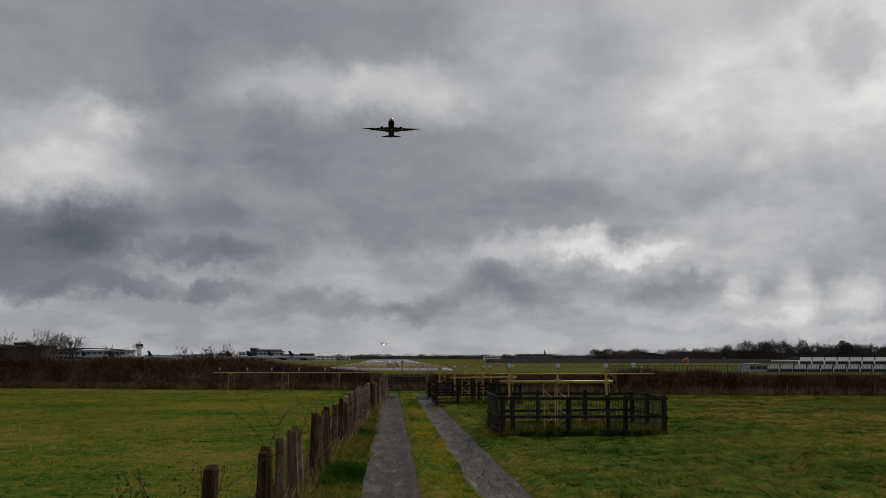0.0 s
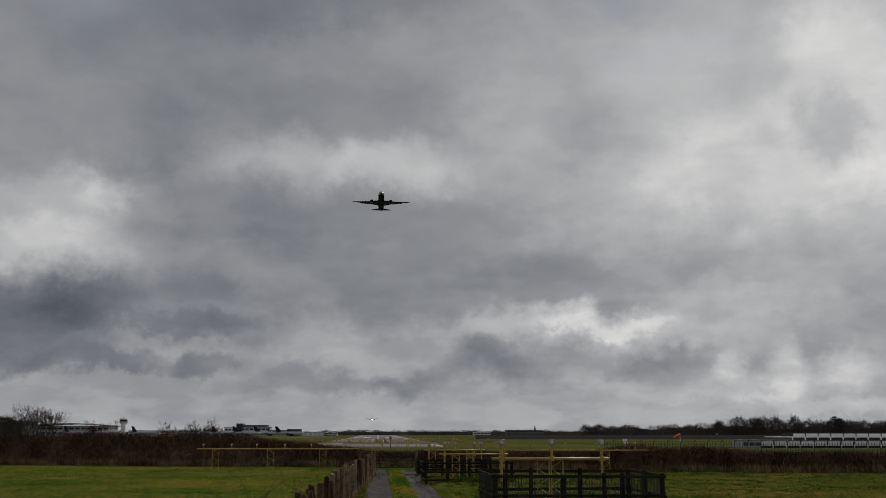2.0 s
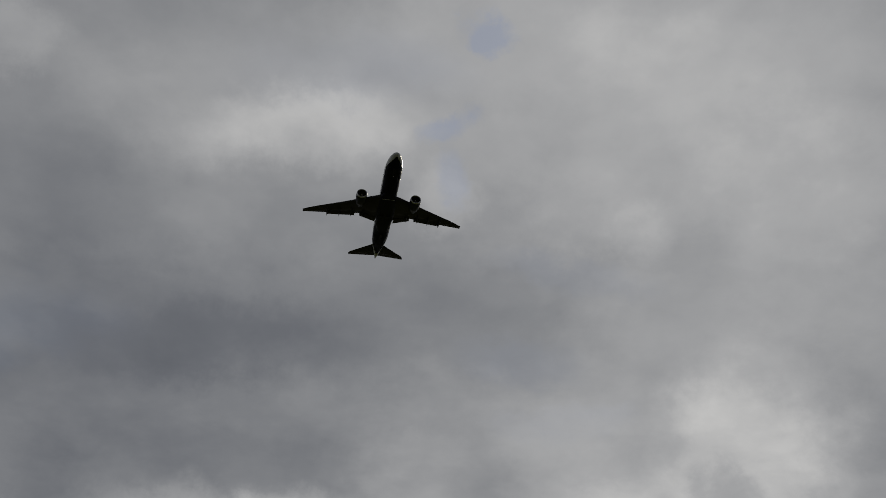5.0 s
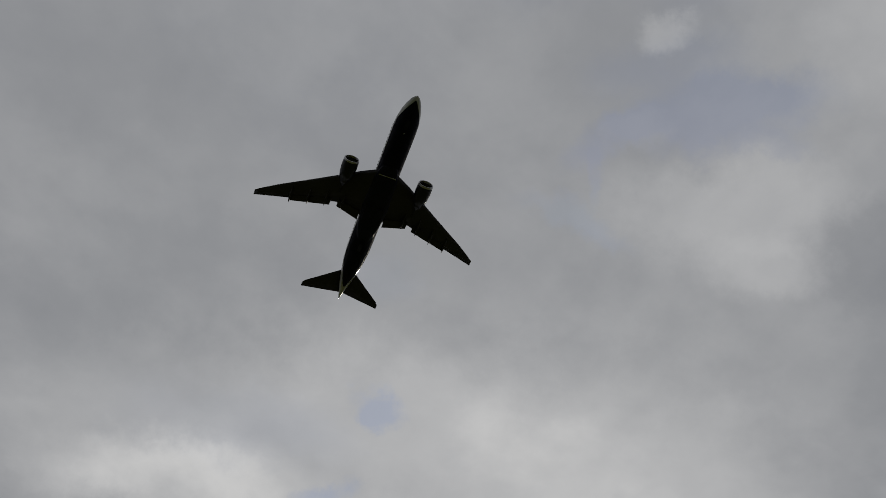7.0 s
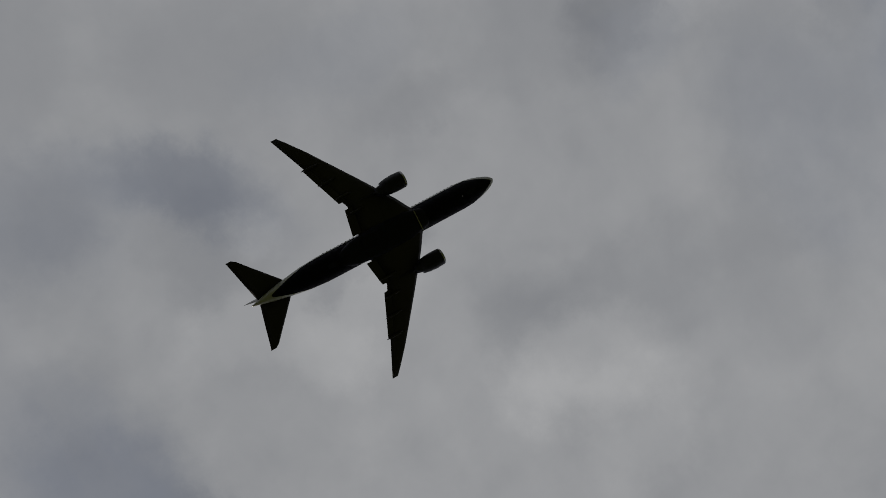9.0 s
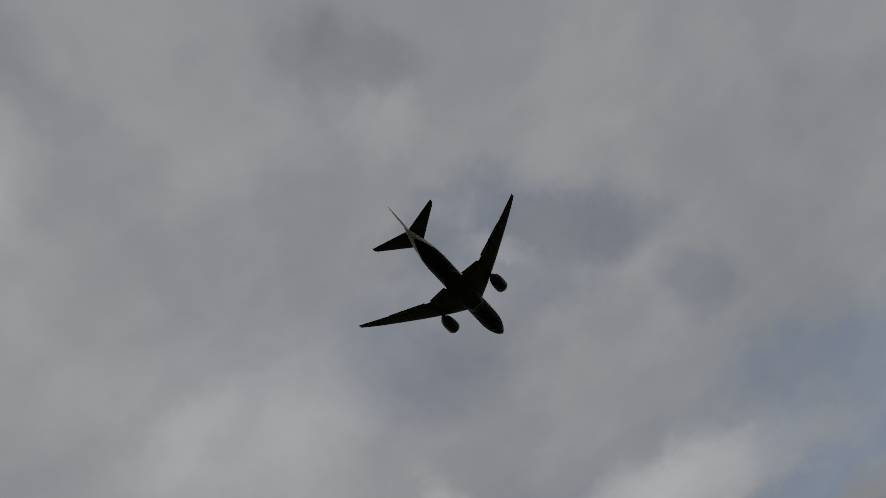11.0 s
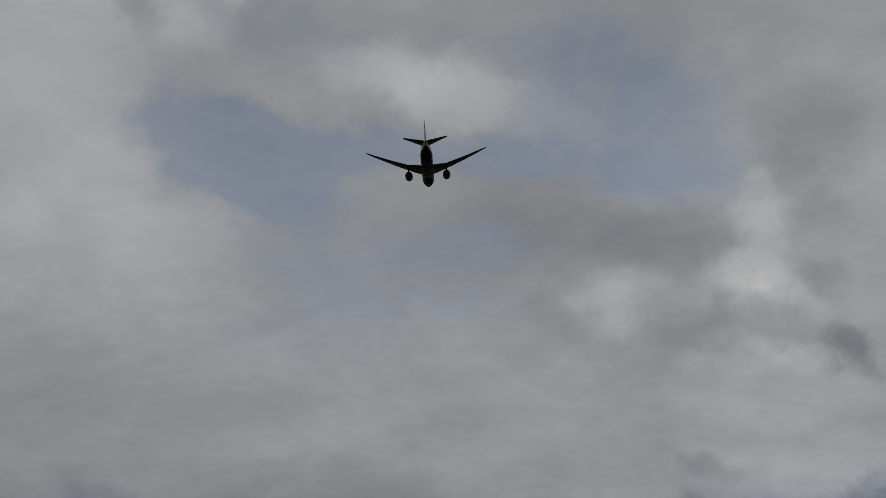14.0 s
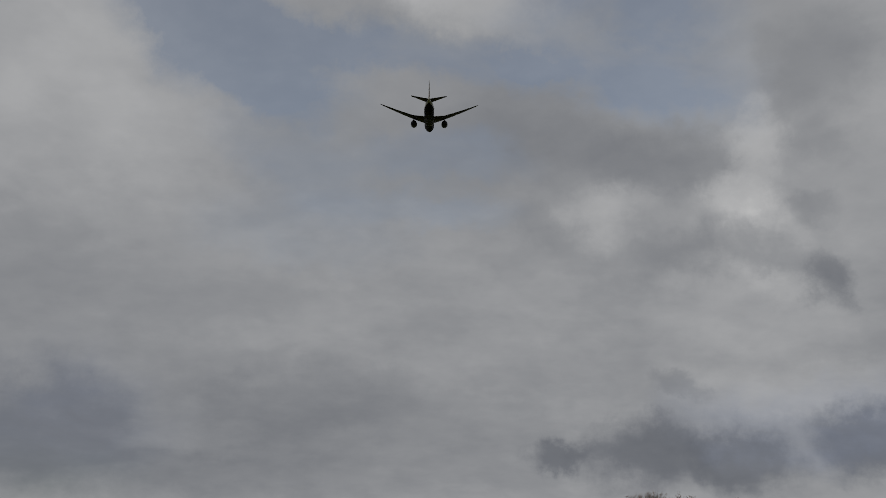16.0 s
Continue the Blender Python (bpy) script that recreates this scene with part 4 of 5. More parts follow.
def lattice(x, y, z1, w, parent):
    bm = bmesh.new()
    for dx in (-w / 2, w / 2):
        rod(bm, (x + dx, y, -0.05), (x + dx, y, z1), 0.019, seg=6)
    k = max(3, int(z1 / 0.22))
    for i in range(k):
        za, zb = z1 * i / k, z1 * (i + 1) / k
        s = 1 if i % 2 else -1
        rod(bm, (x - s * w / 2, y, za), (x + s * w / 2, y, zb), 0.010, seg=5)
    rod(bm, (x - w / 2, y, z1 - 0.02), (x + w / 2, y, z1 - 0.02), 0.02, seg=6)
    part("mast", bm, "yellow", parent, "yellow lattice mast")


def light_bar(x0, x1, y, zp, zl, r, label, masts, lamps=3, post_down=True):
    root = thing("approach_light_bar", label, "runway light", group="approach lights")
    part("crossbar", rod(bmesh.new(), (x0, y, zp), (x1, y, zp), r, seg=12), "yellow", root, "thick yellow pipe", smooth=True)
    for mx in masts:
        lattice(mx, y + 0.02, zp - 0.02, 0.34, root)
    for k in range(lamps):
        x = x0 + (x1 - x0) * (0.08 + 0.86 * k / max(1, lamps - 1))
        st = part("lamp_post", rod(bmesh.new(), (x, y, zp - (0.62 if post_down and k != 1 else 0.05)), (x, y, zl - 0.06), 0.036, seg=8), "yellow", root)
        part("collar", rod(bmesh.new(), (x, y, zp - 0.07), (x, y, zp + 0.07), 0.075, seg=10), "yellow", st)
        part("swivel", box(bmesh.new(), (x, y, zl - 0.12), (0.13, 0.11, 0.10), None, 0.015), "yellow", st)
        lamp_head(x, y, zl, 0.085, root)
    return root


light_bar(3.25, 6.62, 28.0, 1.50, 1.96, 0.045, "yellow pipe light bar with three round lamps inside a pen", (4.72, 5.12))
light_bar(2.90, 6.20, 46.4, 1.25, 1.76, 0.04, "yellow pipe light bar with three lamps above a timber pen", (3.7, 4.4))
light_bar(2.60, 6.10, 55.4, 1.30, 1.68, 0.035, "slim yellow light bar before the hedge", (3.1, 5.2))
# the long crossbar before the hedge
root = thing("approach_light_crossbar", "long low yellow crossbar of approach lights on lattice masts", "runway light", group="approach lights")
for a, b in ((-11.6, -1.2), (2.8, 16.2)):
    part("crossbar", rod(bmesh.new(), (a, 63.6 if a < 0 else 57.6, 1.24), (b, 63.6 if a < 0 else 57.6, 1.24), 0.035, seg=8), "yellow", root)
for x in (-10.4, -6.9, -3.55):
    lattice(x, 63.6, 1.22, 0.42, root)
for x in (7.4, 13.6):
    lattice(x, 57.6, 1.22, 0.42, root)
for x in (-11.2, -9.4, -7.8, -6.0, -4.3, -2.2):
    part("lamp_post", rod(bmesh.new(), (x, 63.6, 1.2), (x, 63.6, 1.46), 0.028, seg=6), "yellow", root)
    lamp_head(x, 63.6, 1.5, 0.06, root)
for x in (4.2, 6.0, 9.0, 11.2, 13.0, 15.4):
    part("lamp_post", rod(bmesh.new(), (x, 57.6, 1.2), (x, 57.6, 1.62), 0.028, seg=6), "yellow", root)
    lamp_head(x, 57.6, 1.66, 0.06, root)
# bars behind the hedge, up to the runway
for y, w, cx in ((84, 9, 1.5), (96, 22, 1.0), (110, 30, 0.5), (126, 12, 1.0), (144, 34, 0.5), (164, 14, 0.8), (184, 30, 0.5)):
    root = thing("approach_light_bar", "distant low yellow approach light bar on short legs", "runway light", group="approach lights")
    z = 1.45 - 0.001 * y
    part("crossbar", box(bmesh.new(), (cx, y, z), (w, 0.05, 0.06)), "yellow", root)
    n = max(4, int(w / 2.6))
    for k in range(n):
        x = cx - w / 2 + w * (k + 0.5) / n
        part("leg", rod(bmesh.new(), (x, y, -0.05), (x, y, z), 0.035, seg=6), "yellow", root)
        part("lamp_head", box(bmesh.new(), (x + 0.3, y, z + 0.15), (0.26, 0.2, 0.17), None, 0.04), "lamp_rim" if k % 2 else "yellow", root)


# ------------------------------------------------------------------ hedge, gate, bare trees
def twigs(n, xs, depth, base, h_of, spread, width, rnd):
    x = rnd.uniform(xs[0], xs[1], n)
    y = np.array([hedge_y(v) for v in x]) + base + rnd.uniform(-depth / 2, depth / 2, n)
    top = np.array([h_of(v) for v in x])
    z = top * rnd.uniform(0, 0.92, n) ** 0.8
    d = rnd.normal(size=(n, 3)) * spread
    d[:, 2] = np.abs(d[:, 2]) + 0.35
    L = rnd.uniform(0.2, 0.75, n)
    d = d / np.linalg.norm(d, axis=1)[:, None] * L[:, None]
    s = np.stack([x, y, z], 1)
    e = s + d
    e[:, 2] = np.minimum(e[:, 2], top * 1.08 + rnd.uniform(0, 0.25, n) ** 2 * 3)
    return s, e, rnd.uniform(0.6, 1.4, n) * width


def hedge_core(name, x0, x1, base, h_of, label):
    bm = bmesh.new()
    rows = []
    for x in np.arange(x0, x1 + 0.01, 0.5):
        y, h = hedge_y(x) + base, h_of(x) * 0.84
        row = []
        for k in range(9):
            a = math.pi * k / 8
            q = 1 + 0.35 * noise.noise((x * 0.9, k * 0.7, base))
            row.append(bm.verts.new((x, y - 0.75 * math.cos(a) * q, h * min(1.0, 1.25 * math.sin(a)) * (0.9 + 0.2 * noise.noise((x * 1.3, k, 3))) - 0.05)))
        rows.append(row)
    for a, b in zip(rows, rows[1:]):
        for i in range(8):
            bm.faces.new((a[i], a[i + 1], b[i + 1], b[i]))
    return solid(name, bm, "twig", label, "hedge", kind="stuff")


def left_h(x):
    return (2.15 if x < -10 else 2.15 - 0.12 * (x + 10)) * (1 + 0.10 * noise.noise((x * 0.35, 2, 0)))


def right_h(x):
    bush = 0.75 * math.exp(-((x - 15.6) / 1.6) ** 2) + 0.45 * math.exp(-((x - 19.5) / 2.2) ** 2)
    return (1.12 + 0.5 * bush) * (1 + 0.07 * noise.noise((x * 0.5, 5, 0)))


rs = np.random.RandomState(3)
for name, x0, x1, base, h_of, n in (("hedge_west", -46, -0.9, 6.0, left_h, 62000), ("hedge_east", 2.6, 46, 1.5, right_h, 52000), ("hedge_gate", -1.2, 3.2, 7.5, lambda x: 0.95, 6000)):
    core = hedge_core(name, x0, x1, base, h_of, "dense leafless winter hedge of dark brown twigs")
    s, e, w = twigs(n, (x0, x1), 1.9, base, h_of, 0.55, 0.030, rs)
    cloud_of_strips("twigs", s, e, w, "twig", core, kind="stuff")
    m = n // 5
    x = rs.uniform(x0, x1, m)
    y = np.array([hedge_y(v) for v in x]) + base - 1.1 + rs.uniform(-0.5, 0.25, m)
    s = np.stack([x, y, np.zeros(m)], 1)
    e = s + np.stack([rs.normal(0, 0.10, m), rs.normal(0, 0.08, m), rs.uniform(0.2, 0.62, m)], 1)
    cloud_of_strips("dead_grass", s, e, rs.uniform(0.02, 0.045, m), "straw", core, "pale dead grass at the hedge foot", kind="stuff")


def bare_tree(x, y, h, spread, label, seed, group="bare trees in the hedge"):
    """A winter tree: trunk, forking limbs and many fine twigs."""
    rnd = random.Random(seed)
    root = thing("bare_tree", label, "tree", Matrix.Translation((x, y, 0)), group)
    bm = bmesh.new()
    tips = []

    def grow(p, d, L, r, depth):
        q = p + d * L
        rod(bm, p, q, r, r * 0.68, 5 if depth < 2 else 3)
        if depth >= 4:
            tips.append((q, d))
            return
        for _ in range(3 if depth < 3 else 2):
            nd = (d + Vector((rnd.gauss(0, spread), rnd.gauss(0, spread), rnd.gauss(0.12, 0.16)))).normalized()
            grow(p + d * L * rnd.uniform(0.6, 1.0), nd, L * rnd.uniform(0.62, 0.82), r * 0.6, depth + 1)

    for _ in range(4):
        grow(Vector((rnd.uniform(-0.4, 0.4), rnd.uniform(-0.3, 0.3), -0.05)), Vector((rnd.gauss(0, 0.22), rnd.gauss(0, 0.2), 1)).normalized(), h * 0.40, 0.034 * h / 3, 0)
    part("trunk", bm, "bark", root)
    s, e = [], []
    for q, d in tips:
        for _ in range(3):
            s.append(q)
            e.append(q + (d + Vector((rnd.gauss(0, 0.5), rnd.gauss(0, 0.5), rnd.gauss(0.15, 0.3)))) * h * 0.07)
    cloud_of_strips("crown", s, e, [0.024] * len(s), "twig", root, kind="stuff")


for i, (x, h, sp) in enumerate(((-27.0, 3.4, 0.26), (-25.6, 3.9, 0.26), (-24.2, 3.8, 0.26), (-30.0, 3.2, 0.26), (-20.4, 2.9, 0.24), (-15.1, 2.6, 0.36), (-12.6, 2.9, 0.24), (-34, 3.4, 0.28), (-28.6, 3.6, 0.26))):
    bare_tree(x, hedge_y(x) + 6.3, h, sp, "bare winter thorn tree with fine dark twigs in the hedge", 40 + i)
for i, (x, h) in enumerate(((14.9, 1.35), (15.9, 1.45), (20.2, 1.2), (23.5, 1.1))):
    bare_tree(x, hedge_y(x) + 2.2, h, 0.5, "low bare bush standing in the clipped hedge", 80 + i, "bushes in the hedge")

gate = thing("field_gate", "dark galvanised five-bar field gate across the track end", "gate", pose(0.62, 60.2, 0))
for z in (0.18, 0.40, 0.62, 0.84, 1.02):
    part("bar", rod(bmesh.new(), (-1.55, 0, z), (1.55, 0, z), 0.024, seg=8), "mesh_wire", gate)
for x in (-1.55, -0.5, 0.5, 1.55):
    part("upright", box(bmesh.new(), (x, 0.01, 0.6), (0.05, 0.03, 0.95), None, 0.006), "mesh_wire", gate)
part("brace", rod(bmesh.new(), (-1.5, -0.03, 0.2), (1.5, -0.03, 1.0), 0.02, seg=6), "mesh_wire", gate)
for x in (-1.75, 1.75):
    solid("gate_post", rough_post(bmesh.new(), 0.62 + x, 60.2, 1.25, 0.11, 0, 0), "post", "stout weathered wooden gate post", "post", group="gate posts")
rnd = random.Random(12)
for k in range(16):
    x = 9.5 + k * 2.4 + rnd.uniform(-0.4, 0.4)
    solid("hedge_post", rough_post(bmesh.new(), x, hedge_y(x) + 0.1, rnd.uniform(0.45, 0.8), 0.04, rnd.uniform(-0.06, 0.06), 0), "post", "short weathered post at the hedge foot", "post", group="posts along the hedge")


# ------------------------------------------------------------------ brambles by the fence
def tube(bm, pts, r0, r1, seg=4):
    """One skin along a bent line, thinner towards its end."""
    rings = []
    for i, p in enumerate(pts):
        d = (pts[min(i + 1, len(pts) - 1)] - pts[max(i - 1, 0)]).normalized()
        m = d.to_track_quat("Z", "Y").to_matrix()
        r = r0 + (r1 - r0) * i / (len(pts) - 1)
        rings.append([p + m @ Vector((r * math.cos(k / seg * math.tau), r * math.sin(k / seg * math.tau), 0)) for k in range(seg)])
    return loft(bm, rings)


def bramble(x, y, h, seed, n=5):
    rnd = random.Random(seed)
    root = thing("bramble", "thin bramble stems with a few dark leaves at the fence", "bush", Matrix.Translation((x, y, 0)), "brambles")
    leaves = bmesh.new()
    for _ in range(n):
        p, d = Vector((rnd.uniform(-0.2, 0.2), rnd.uniform(-0.2, 0.2), -0.03)), Vector((rnd.gauss(0, 0.35), rnd.gauss(0, 0.3), 1)).normalized()
        pts = [p]
        for k in range(7):
            p = p + d * h / 6
            pts.append(p)
            d = (d + Vector((rnd.gauss(0, 0.22), rnd.gauss(0, 0.2), -0.05))).normalized()
            if k > 1:
                for _ in range(3):
                    c = p + Vector((rnd.gauss(0, 0.06), rnd.gauss(0, 0.06), rnd.gauss(0, 0.04)))
                    a = Vector((rnd.gauss(0, 1), rnd.gauss(0, 1), rnd.gauss(0, 1))).normalized() * 0.022
                    b = a.cross(Vector((rnd.gauss(0, 1), rnd.gauss(0, 1), 1))).normalized() * 0.015
                    leaves.faces.new([leaves.verts.new(v) for v in (c - a, c + b, c + a, c - b)])
        part("stem", tube(bmesh.new(), pts, 0.009, 0.004), "twig", root)
    part("leaves", leaves, "leaf", root, kind="stuff")


M["leaf"] = blade_material("bramble_leaf", [(0.010, 0.014, 0.006), (0.030, 0.030, 0.012), (0.060, 0.040, 0.018)], 2.0, 0.2)
for i, (x, y, h) in enumerate(((-2.2, 19.5, 1.35), (-1.75, 22.5, 1.2), (-1.6, 27.0, 1.2), (-2.6, 10.6, 0.9), (-3.0, 11.2, 0.7), (-2.0, 11.5, 0.9), (3.0, 26.4, 0.7), (2.85, 27.6, 0.8), (-1.0, 33, 1.1), (-0.8, 38, 1.2))):
    bramble(x, y, h, 200 + i)


# ------------------------------------------------------------------ far buildings
def flat_building(name, x, y, w, d, h, mat, label, bays=0, storeys=1, roof="roof", z0=0.0):
    root = thing(name, label, "building", Matrix.Translation((x, y, z0)))
    part("wall", box(bmesh.new(), (0, 0, h / 2), (w, d, h)), mat, root)
    part("roof", box(bmesh.new(), (0, 0, h + h * 0.03), (w * 1.02, d * 1.05, h * 0.07)), roof, root)
    for s in range(storeys):
        for b in range(bays):
            bx = -w / 2 + w * (b + 0.5) / bays
            part("window", box(bmesh.new(), (bx, -d / 2 - 0.05, h * (s + 0.55) / storeys), (w / bays * 0.78, 0.16, h / storeys * 0.42)), "glass_dark", root)
    return root


b = flat_building("dark_shed", -66.5, 176, 9.6, 8, 4.2, "render_dark", "dark clad industrial shed behind the winter hedge", 0)
part("roof_unit", box(bmesh.new(), (0.5, -1, 4.7), (2.4, 2, 0.55)), "render_dark", b)
term = flat_building("terminal", -277, 900, 70, 30, 8.6, "facade", "long grey airport terminal with curved roof and dark windows", 14, 2)
bm = loft(bmesh.new(), [[(x, -19, 9.2 + 2.3 * math.cos(x / 37 * 1.4) - 1.0), (x, 19, 9.2 + 2.3 * math.cos(x / 37 * 1.4) - 1.0), (x, 19, 10.0 + 2.3 * math.cos(x / 37 * 1.4) - 1.0), (x, -19, 10.0 + 2.3 * math.cos(x / 37 * 1.4) - 1.0)] for x in np.linspace(-37, 37, 15)])
part("curved_roof", bm, "roof", term)
tower = thing("control_tower", "pale concrete airport control tower with dark glazed cab", "tower", Matrix.Translation((-234.5, 905, 0)))
part("shaft", rod(bmesh.new(), (0, 0, 0), (0, 0, 11.5), 2.3, 2.0, 12), "concrete", tower)
part("gallery", rod(bmesh.new(), (0, 0, 11.0), (0, 0, 13.0), 2.6, 4.2, 16), "concrete", tower)
part("cab_glass", rod(bmesh.new(), (0, 0, 13.0), (0, 0, 15.0), 3.2, 3.7, 16), "glass_dark", tower)
part("cab_roof", rod(bmesh.new(), (0, 0, 15.0), (0, 0, 16.0), 4.0, 3.2, 16), "concrete", tower)
part("mast", rod(bmesh.new(), (0, 0, 16), (0, 0, 18.2), 0.35, 0.1, 6), "roof", tower)
for x, w, h, mat, lab, bays in ((-212, 44, 4.8, "concrete", "low white airport pier with windows", 9), (-178, 20, 5.6, "facade", "pale grey flat-roofed airport shed", 4), (-158, 14, 6.6, "facade", "pale airport office block", 4),
                                (-140, 10, 7.6, "concrete", "small white airport block", 3), (-118, 31, 8.2, "facade", "grey hangar with a stepped dark roof", 8), (-131, 6, 11.0, "render_dark", "dark square plant tower", 0),
                                (-96, 18, 5.4, "facade", "small grey airport store shed", 4), (-80, 13, 6.2, "render_dark", "dark square airport workshop block", 3), (-62, 26, 3.8, "concrete", "low pale airport building", 6), (-45, 12, 3.0, "facade", "small grey far airport building", 3)):
    q = flat_building("airport_building", x, 930, w, 16, h, mat, lab, bays, 2)
    if w == 31:
        part("stepped_roof", box(bmesh.new(), (2, 0, 9.4), (22, 14, 2.0)), "roof", q)
    tagged(q, group="airport buildings")


def parked_jet():
    root = thing("parked_jet", "small white parked jet with tall tail fin", "airplane", group="parked jets")
    rings = [[(r * math.cos(k / 12 * math.tau), y, 2.4 + zc + r * math.sin(k / 12 * math.tau)) for k in range(12)] for y, r, zc in ((0, 0.1, -0.2), (0.8, 0.9, -0.1), (2.5, 1.6, 0), (18, 1.6, 0), (23, 0.9, 0.5), (26, 0.15, 0.8))]
    part("fuselage", loft(bmesh.new(), rings), "white_plane", root, smooth=True)
    for s in (-1, 1):
        part("wing", loft(bmesh.new(), [[(s * x, y0, z), (s * x, (y0 + y1) / 2, z + th), (s * x, y1, z), (s * x, (y0 + y1) / 2, z - th)] for x, y0, y1, z, th in ((0.5, 9, 14.5, 1.7, 0.3), (12.5, 15.5, 17, 2.8, 0.08))]), "shaded_wing_grey", root)
        part("engine", rod(bmesh.new(), (s * 4.2, 9.2, 1.1), (s * 4.2, 12.2, 1.1), 0.9, 0.65, 12), "engine_navy", root)
        part("tailplane", loft(bmesh.new(), [[(s * x, y0, 3.3), (s * x, (y0 + y1) / 2, 3.3 + th), (s * x, y1, 3.3), (s * x, (y0 + y1) / 2, 3.3 - th)] for x, y0, y1, th in ((0.3, 21.5, 24.8, 0.15), (4.6, 24.2, 25.8, 0.05))]), "shaded_wing_grey", root)
        part("wheel", rod(bmesh.new(), (s * 2.1 - 0.25, 13, 0.5), (s * 2.1 + 0.25, 13, 0.5), 0.5, seg=10), "fan", root)
    part("wheel", rod(bmesh.new(), (-0.2, 3, 0.45), (0.2, 3, 0.45), 0.45, seg=10), "fan", root)
    part("fin", loft(bmesh.new(), [[(g, y0 + (y1 - y0) * f, z) for f, g in ((0, 0), (0.4, 0.2), (1, 0), (0.4, -0.2))] for z, y0, y1 in ((3.6, 19.8, 24.6), (8.6, 24.0, 26.2))]), "engine_navy", root, "dark tail fin")
    return root


jet = parked_jet()
jet.matrix_basis = pose(-148, 880, 0.05, 0, 0, 20)
for x, y, r in ((-122, 870, 105), (-104, 865, 80), (-86, 880, 95), (-66, 870, 92), (-258, 870, 60), (-226, 868, 110), (-196, 875, 75)):
    copy_thing(jet, pose(x, y, 0.05, 0, 0, r))
far = copy_thing(jet, pose(-11, 1750, 26, 4, 0, 0) @ Matrix.Diagonal((1, 1, 1, 1)))
far.name = "distant_jet"
tagged(far, "distant jet on approach with landing light on", "airplane")
glow = bpy.data.materials.new("landing_light")
glow.use_nodes = True
glow.node_tree.nodes["Principled BSDF"].inputs["Emission Color"].default_value = (1, 0.97, 0.88, 1)
glow.node_tree.nodes["Principled BSDF"].inputs["Emission Strength"].default_value = 3.0
M["glow"] = glow
bm = bmesh.new()
bmesh.ops.create_uvsphere(bm, u_segments=10, v_segments=6, radius=1.0, matrix=Matrix.Translation((0, -0.6, 1.6)))
part("landing_light", bm, "glow", far, "glowing white landing light")

church = thing("church_spire", "far dark church tower with a pointed spire", "church", Matrix.Translation((246, 1500, 0)))
part("tower", box(bmesh.new(), (0, 0, 4), (3.2, 3.2, 8)), "roof", church)
part("spire", rod(bmesh.new(), (0, 0, 8), (0, 0, 16.5), 1.8, 0.05, 8), "roof", church)
flat_building("far_building", 226, 1480, 56, 20, 7.5, "roof", "far grey low building among winter trees", 10, 2)
flat_building("far_building", 160, 1485, 26, 14, 5.0, "concrete", "far pale low building beyond the runway", 5, 1)


def parking_deck(x0, x1, y, z, h, label):
    root = thing("parking_deck", label, "car park", Matrix.Translation((0, y, 0)))
    part("slab", box(bmesh.new(), ((x0 + x1) / 2, 6, z - 0.08), (x1 - x0, 12, 0.16)), "concrete", root)
    n = int((x1 - x0) / 2.1)
    for k in range(n):
        w = (x1 - x0) / n
        part("parapet_panel", box(bmesh.new(), (x0 + w * (k + 0.5), 0, z + h / 2), (w * 0.90, 0.12, h), None, 0.02), "concrete", root)
        part("column", box(bmesh.new(), (x0 + w * k, 0.2, z / 2 - 0.1), (0.16, 0.16, z)), "concrete", root)
    # dark sheet added behind the columns to stand in for shade under the slab
    part("deck_shade_sheet", box(bmesh.new(), ((x0 + x1) / 2, 1.2, z / 2 - 0.1), (x1 - x0 - 0.6, 0.2, z)), "render_dark", root)
    part("back_wall", box(bmesh.new(), ((x0 + x1) / 2, 5, z + 0.2), (x1 - x0 - 0.6, 0.2, h + 0.35)), "render_dark", root)
    return root


parking_deck(60.5, 96, 150, 0.55, 0.60, "white panelled lower deck of a car park")
parking_deck(69.5, 98, 158, 1.80, 0.50, "white panelled upper deck of a car park")
flat_building("stair_block", 59.0, 152, 3.0, 5, 1.2, "facade", "small grey stair block at the car park end", 3, 1)

# perimeter fence beyond the hedge
pf = thing("perimeter_fence", "tall grey wire security fence with cranked posts", "fence")
for k in range(46):
    x = 24 + k * 1.5
    bm = rod(bmesh.new(), (x, 104, -0.05), (x, 104, 1.35), 0.045, seg=6)
    rod(bm, (x, 104, 1.33), (x + 0.18, 103.7, 1.62), 0.04, seg=6)
    part("post", bm, "chainlink", pf)
bm = bmesh.new()
for k in range(230):
    box(bm, (24 + k * 0.3, 104.06, 0.66), (0.045, 0.02, 1.3))
for z in np.arange(0.1, 1.4, 0.16):
    box(bm, (58.5, 104.06, z), (69, 0.02, 0.03))
part("mesh_panel", bm, "chainlink", pf, kind="stuff")
bm = bmesh.new()
box(bm, (250, 395, 0.6), (420, 0.4, 2.4))
solid("boundary_wall", bm, "twig_far", "long dark fence line before the far wood", "fence", kind="structure")

ws = thing("windsock", "orange windsock on a thin mast", "windsock", Matrix.Translation((79.5, 250, 0)))
part("mast", rod(bmesh.new(), (0, 0, 0), (0, 0, 2.2), 0.09, 0.06, 8), "concrete", ws)
part("sock", loft(bmesh.new(), [[(x, r * math.cos(k / 12 * math.tau), z + r * math.sin(k / 12 * math.tau)) for k in range(12)] for x, z, r in ((0.05, 2.05, 0.36), (-0.7, 1.85, 0.33), (-1.4, 1.55, 0.28), (-1.8, 1.25, 0.22))], cap=False), "orange", ws, smooth=True)
hut = flat_building("equipment_hut", 57, 220, 0.9, 0.9, 1.1, "concrete", "small white equipment hut on the airfield grass", 0)
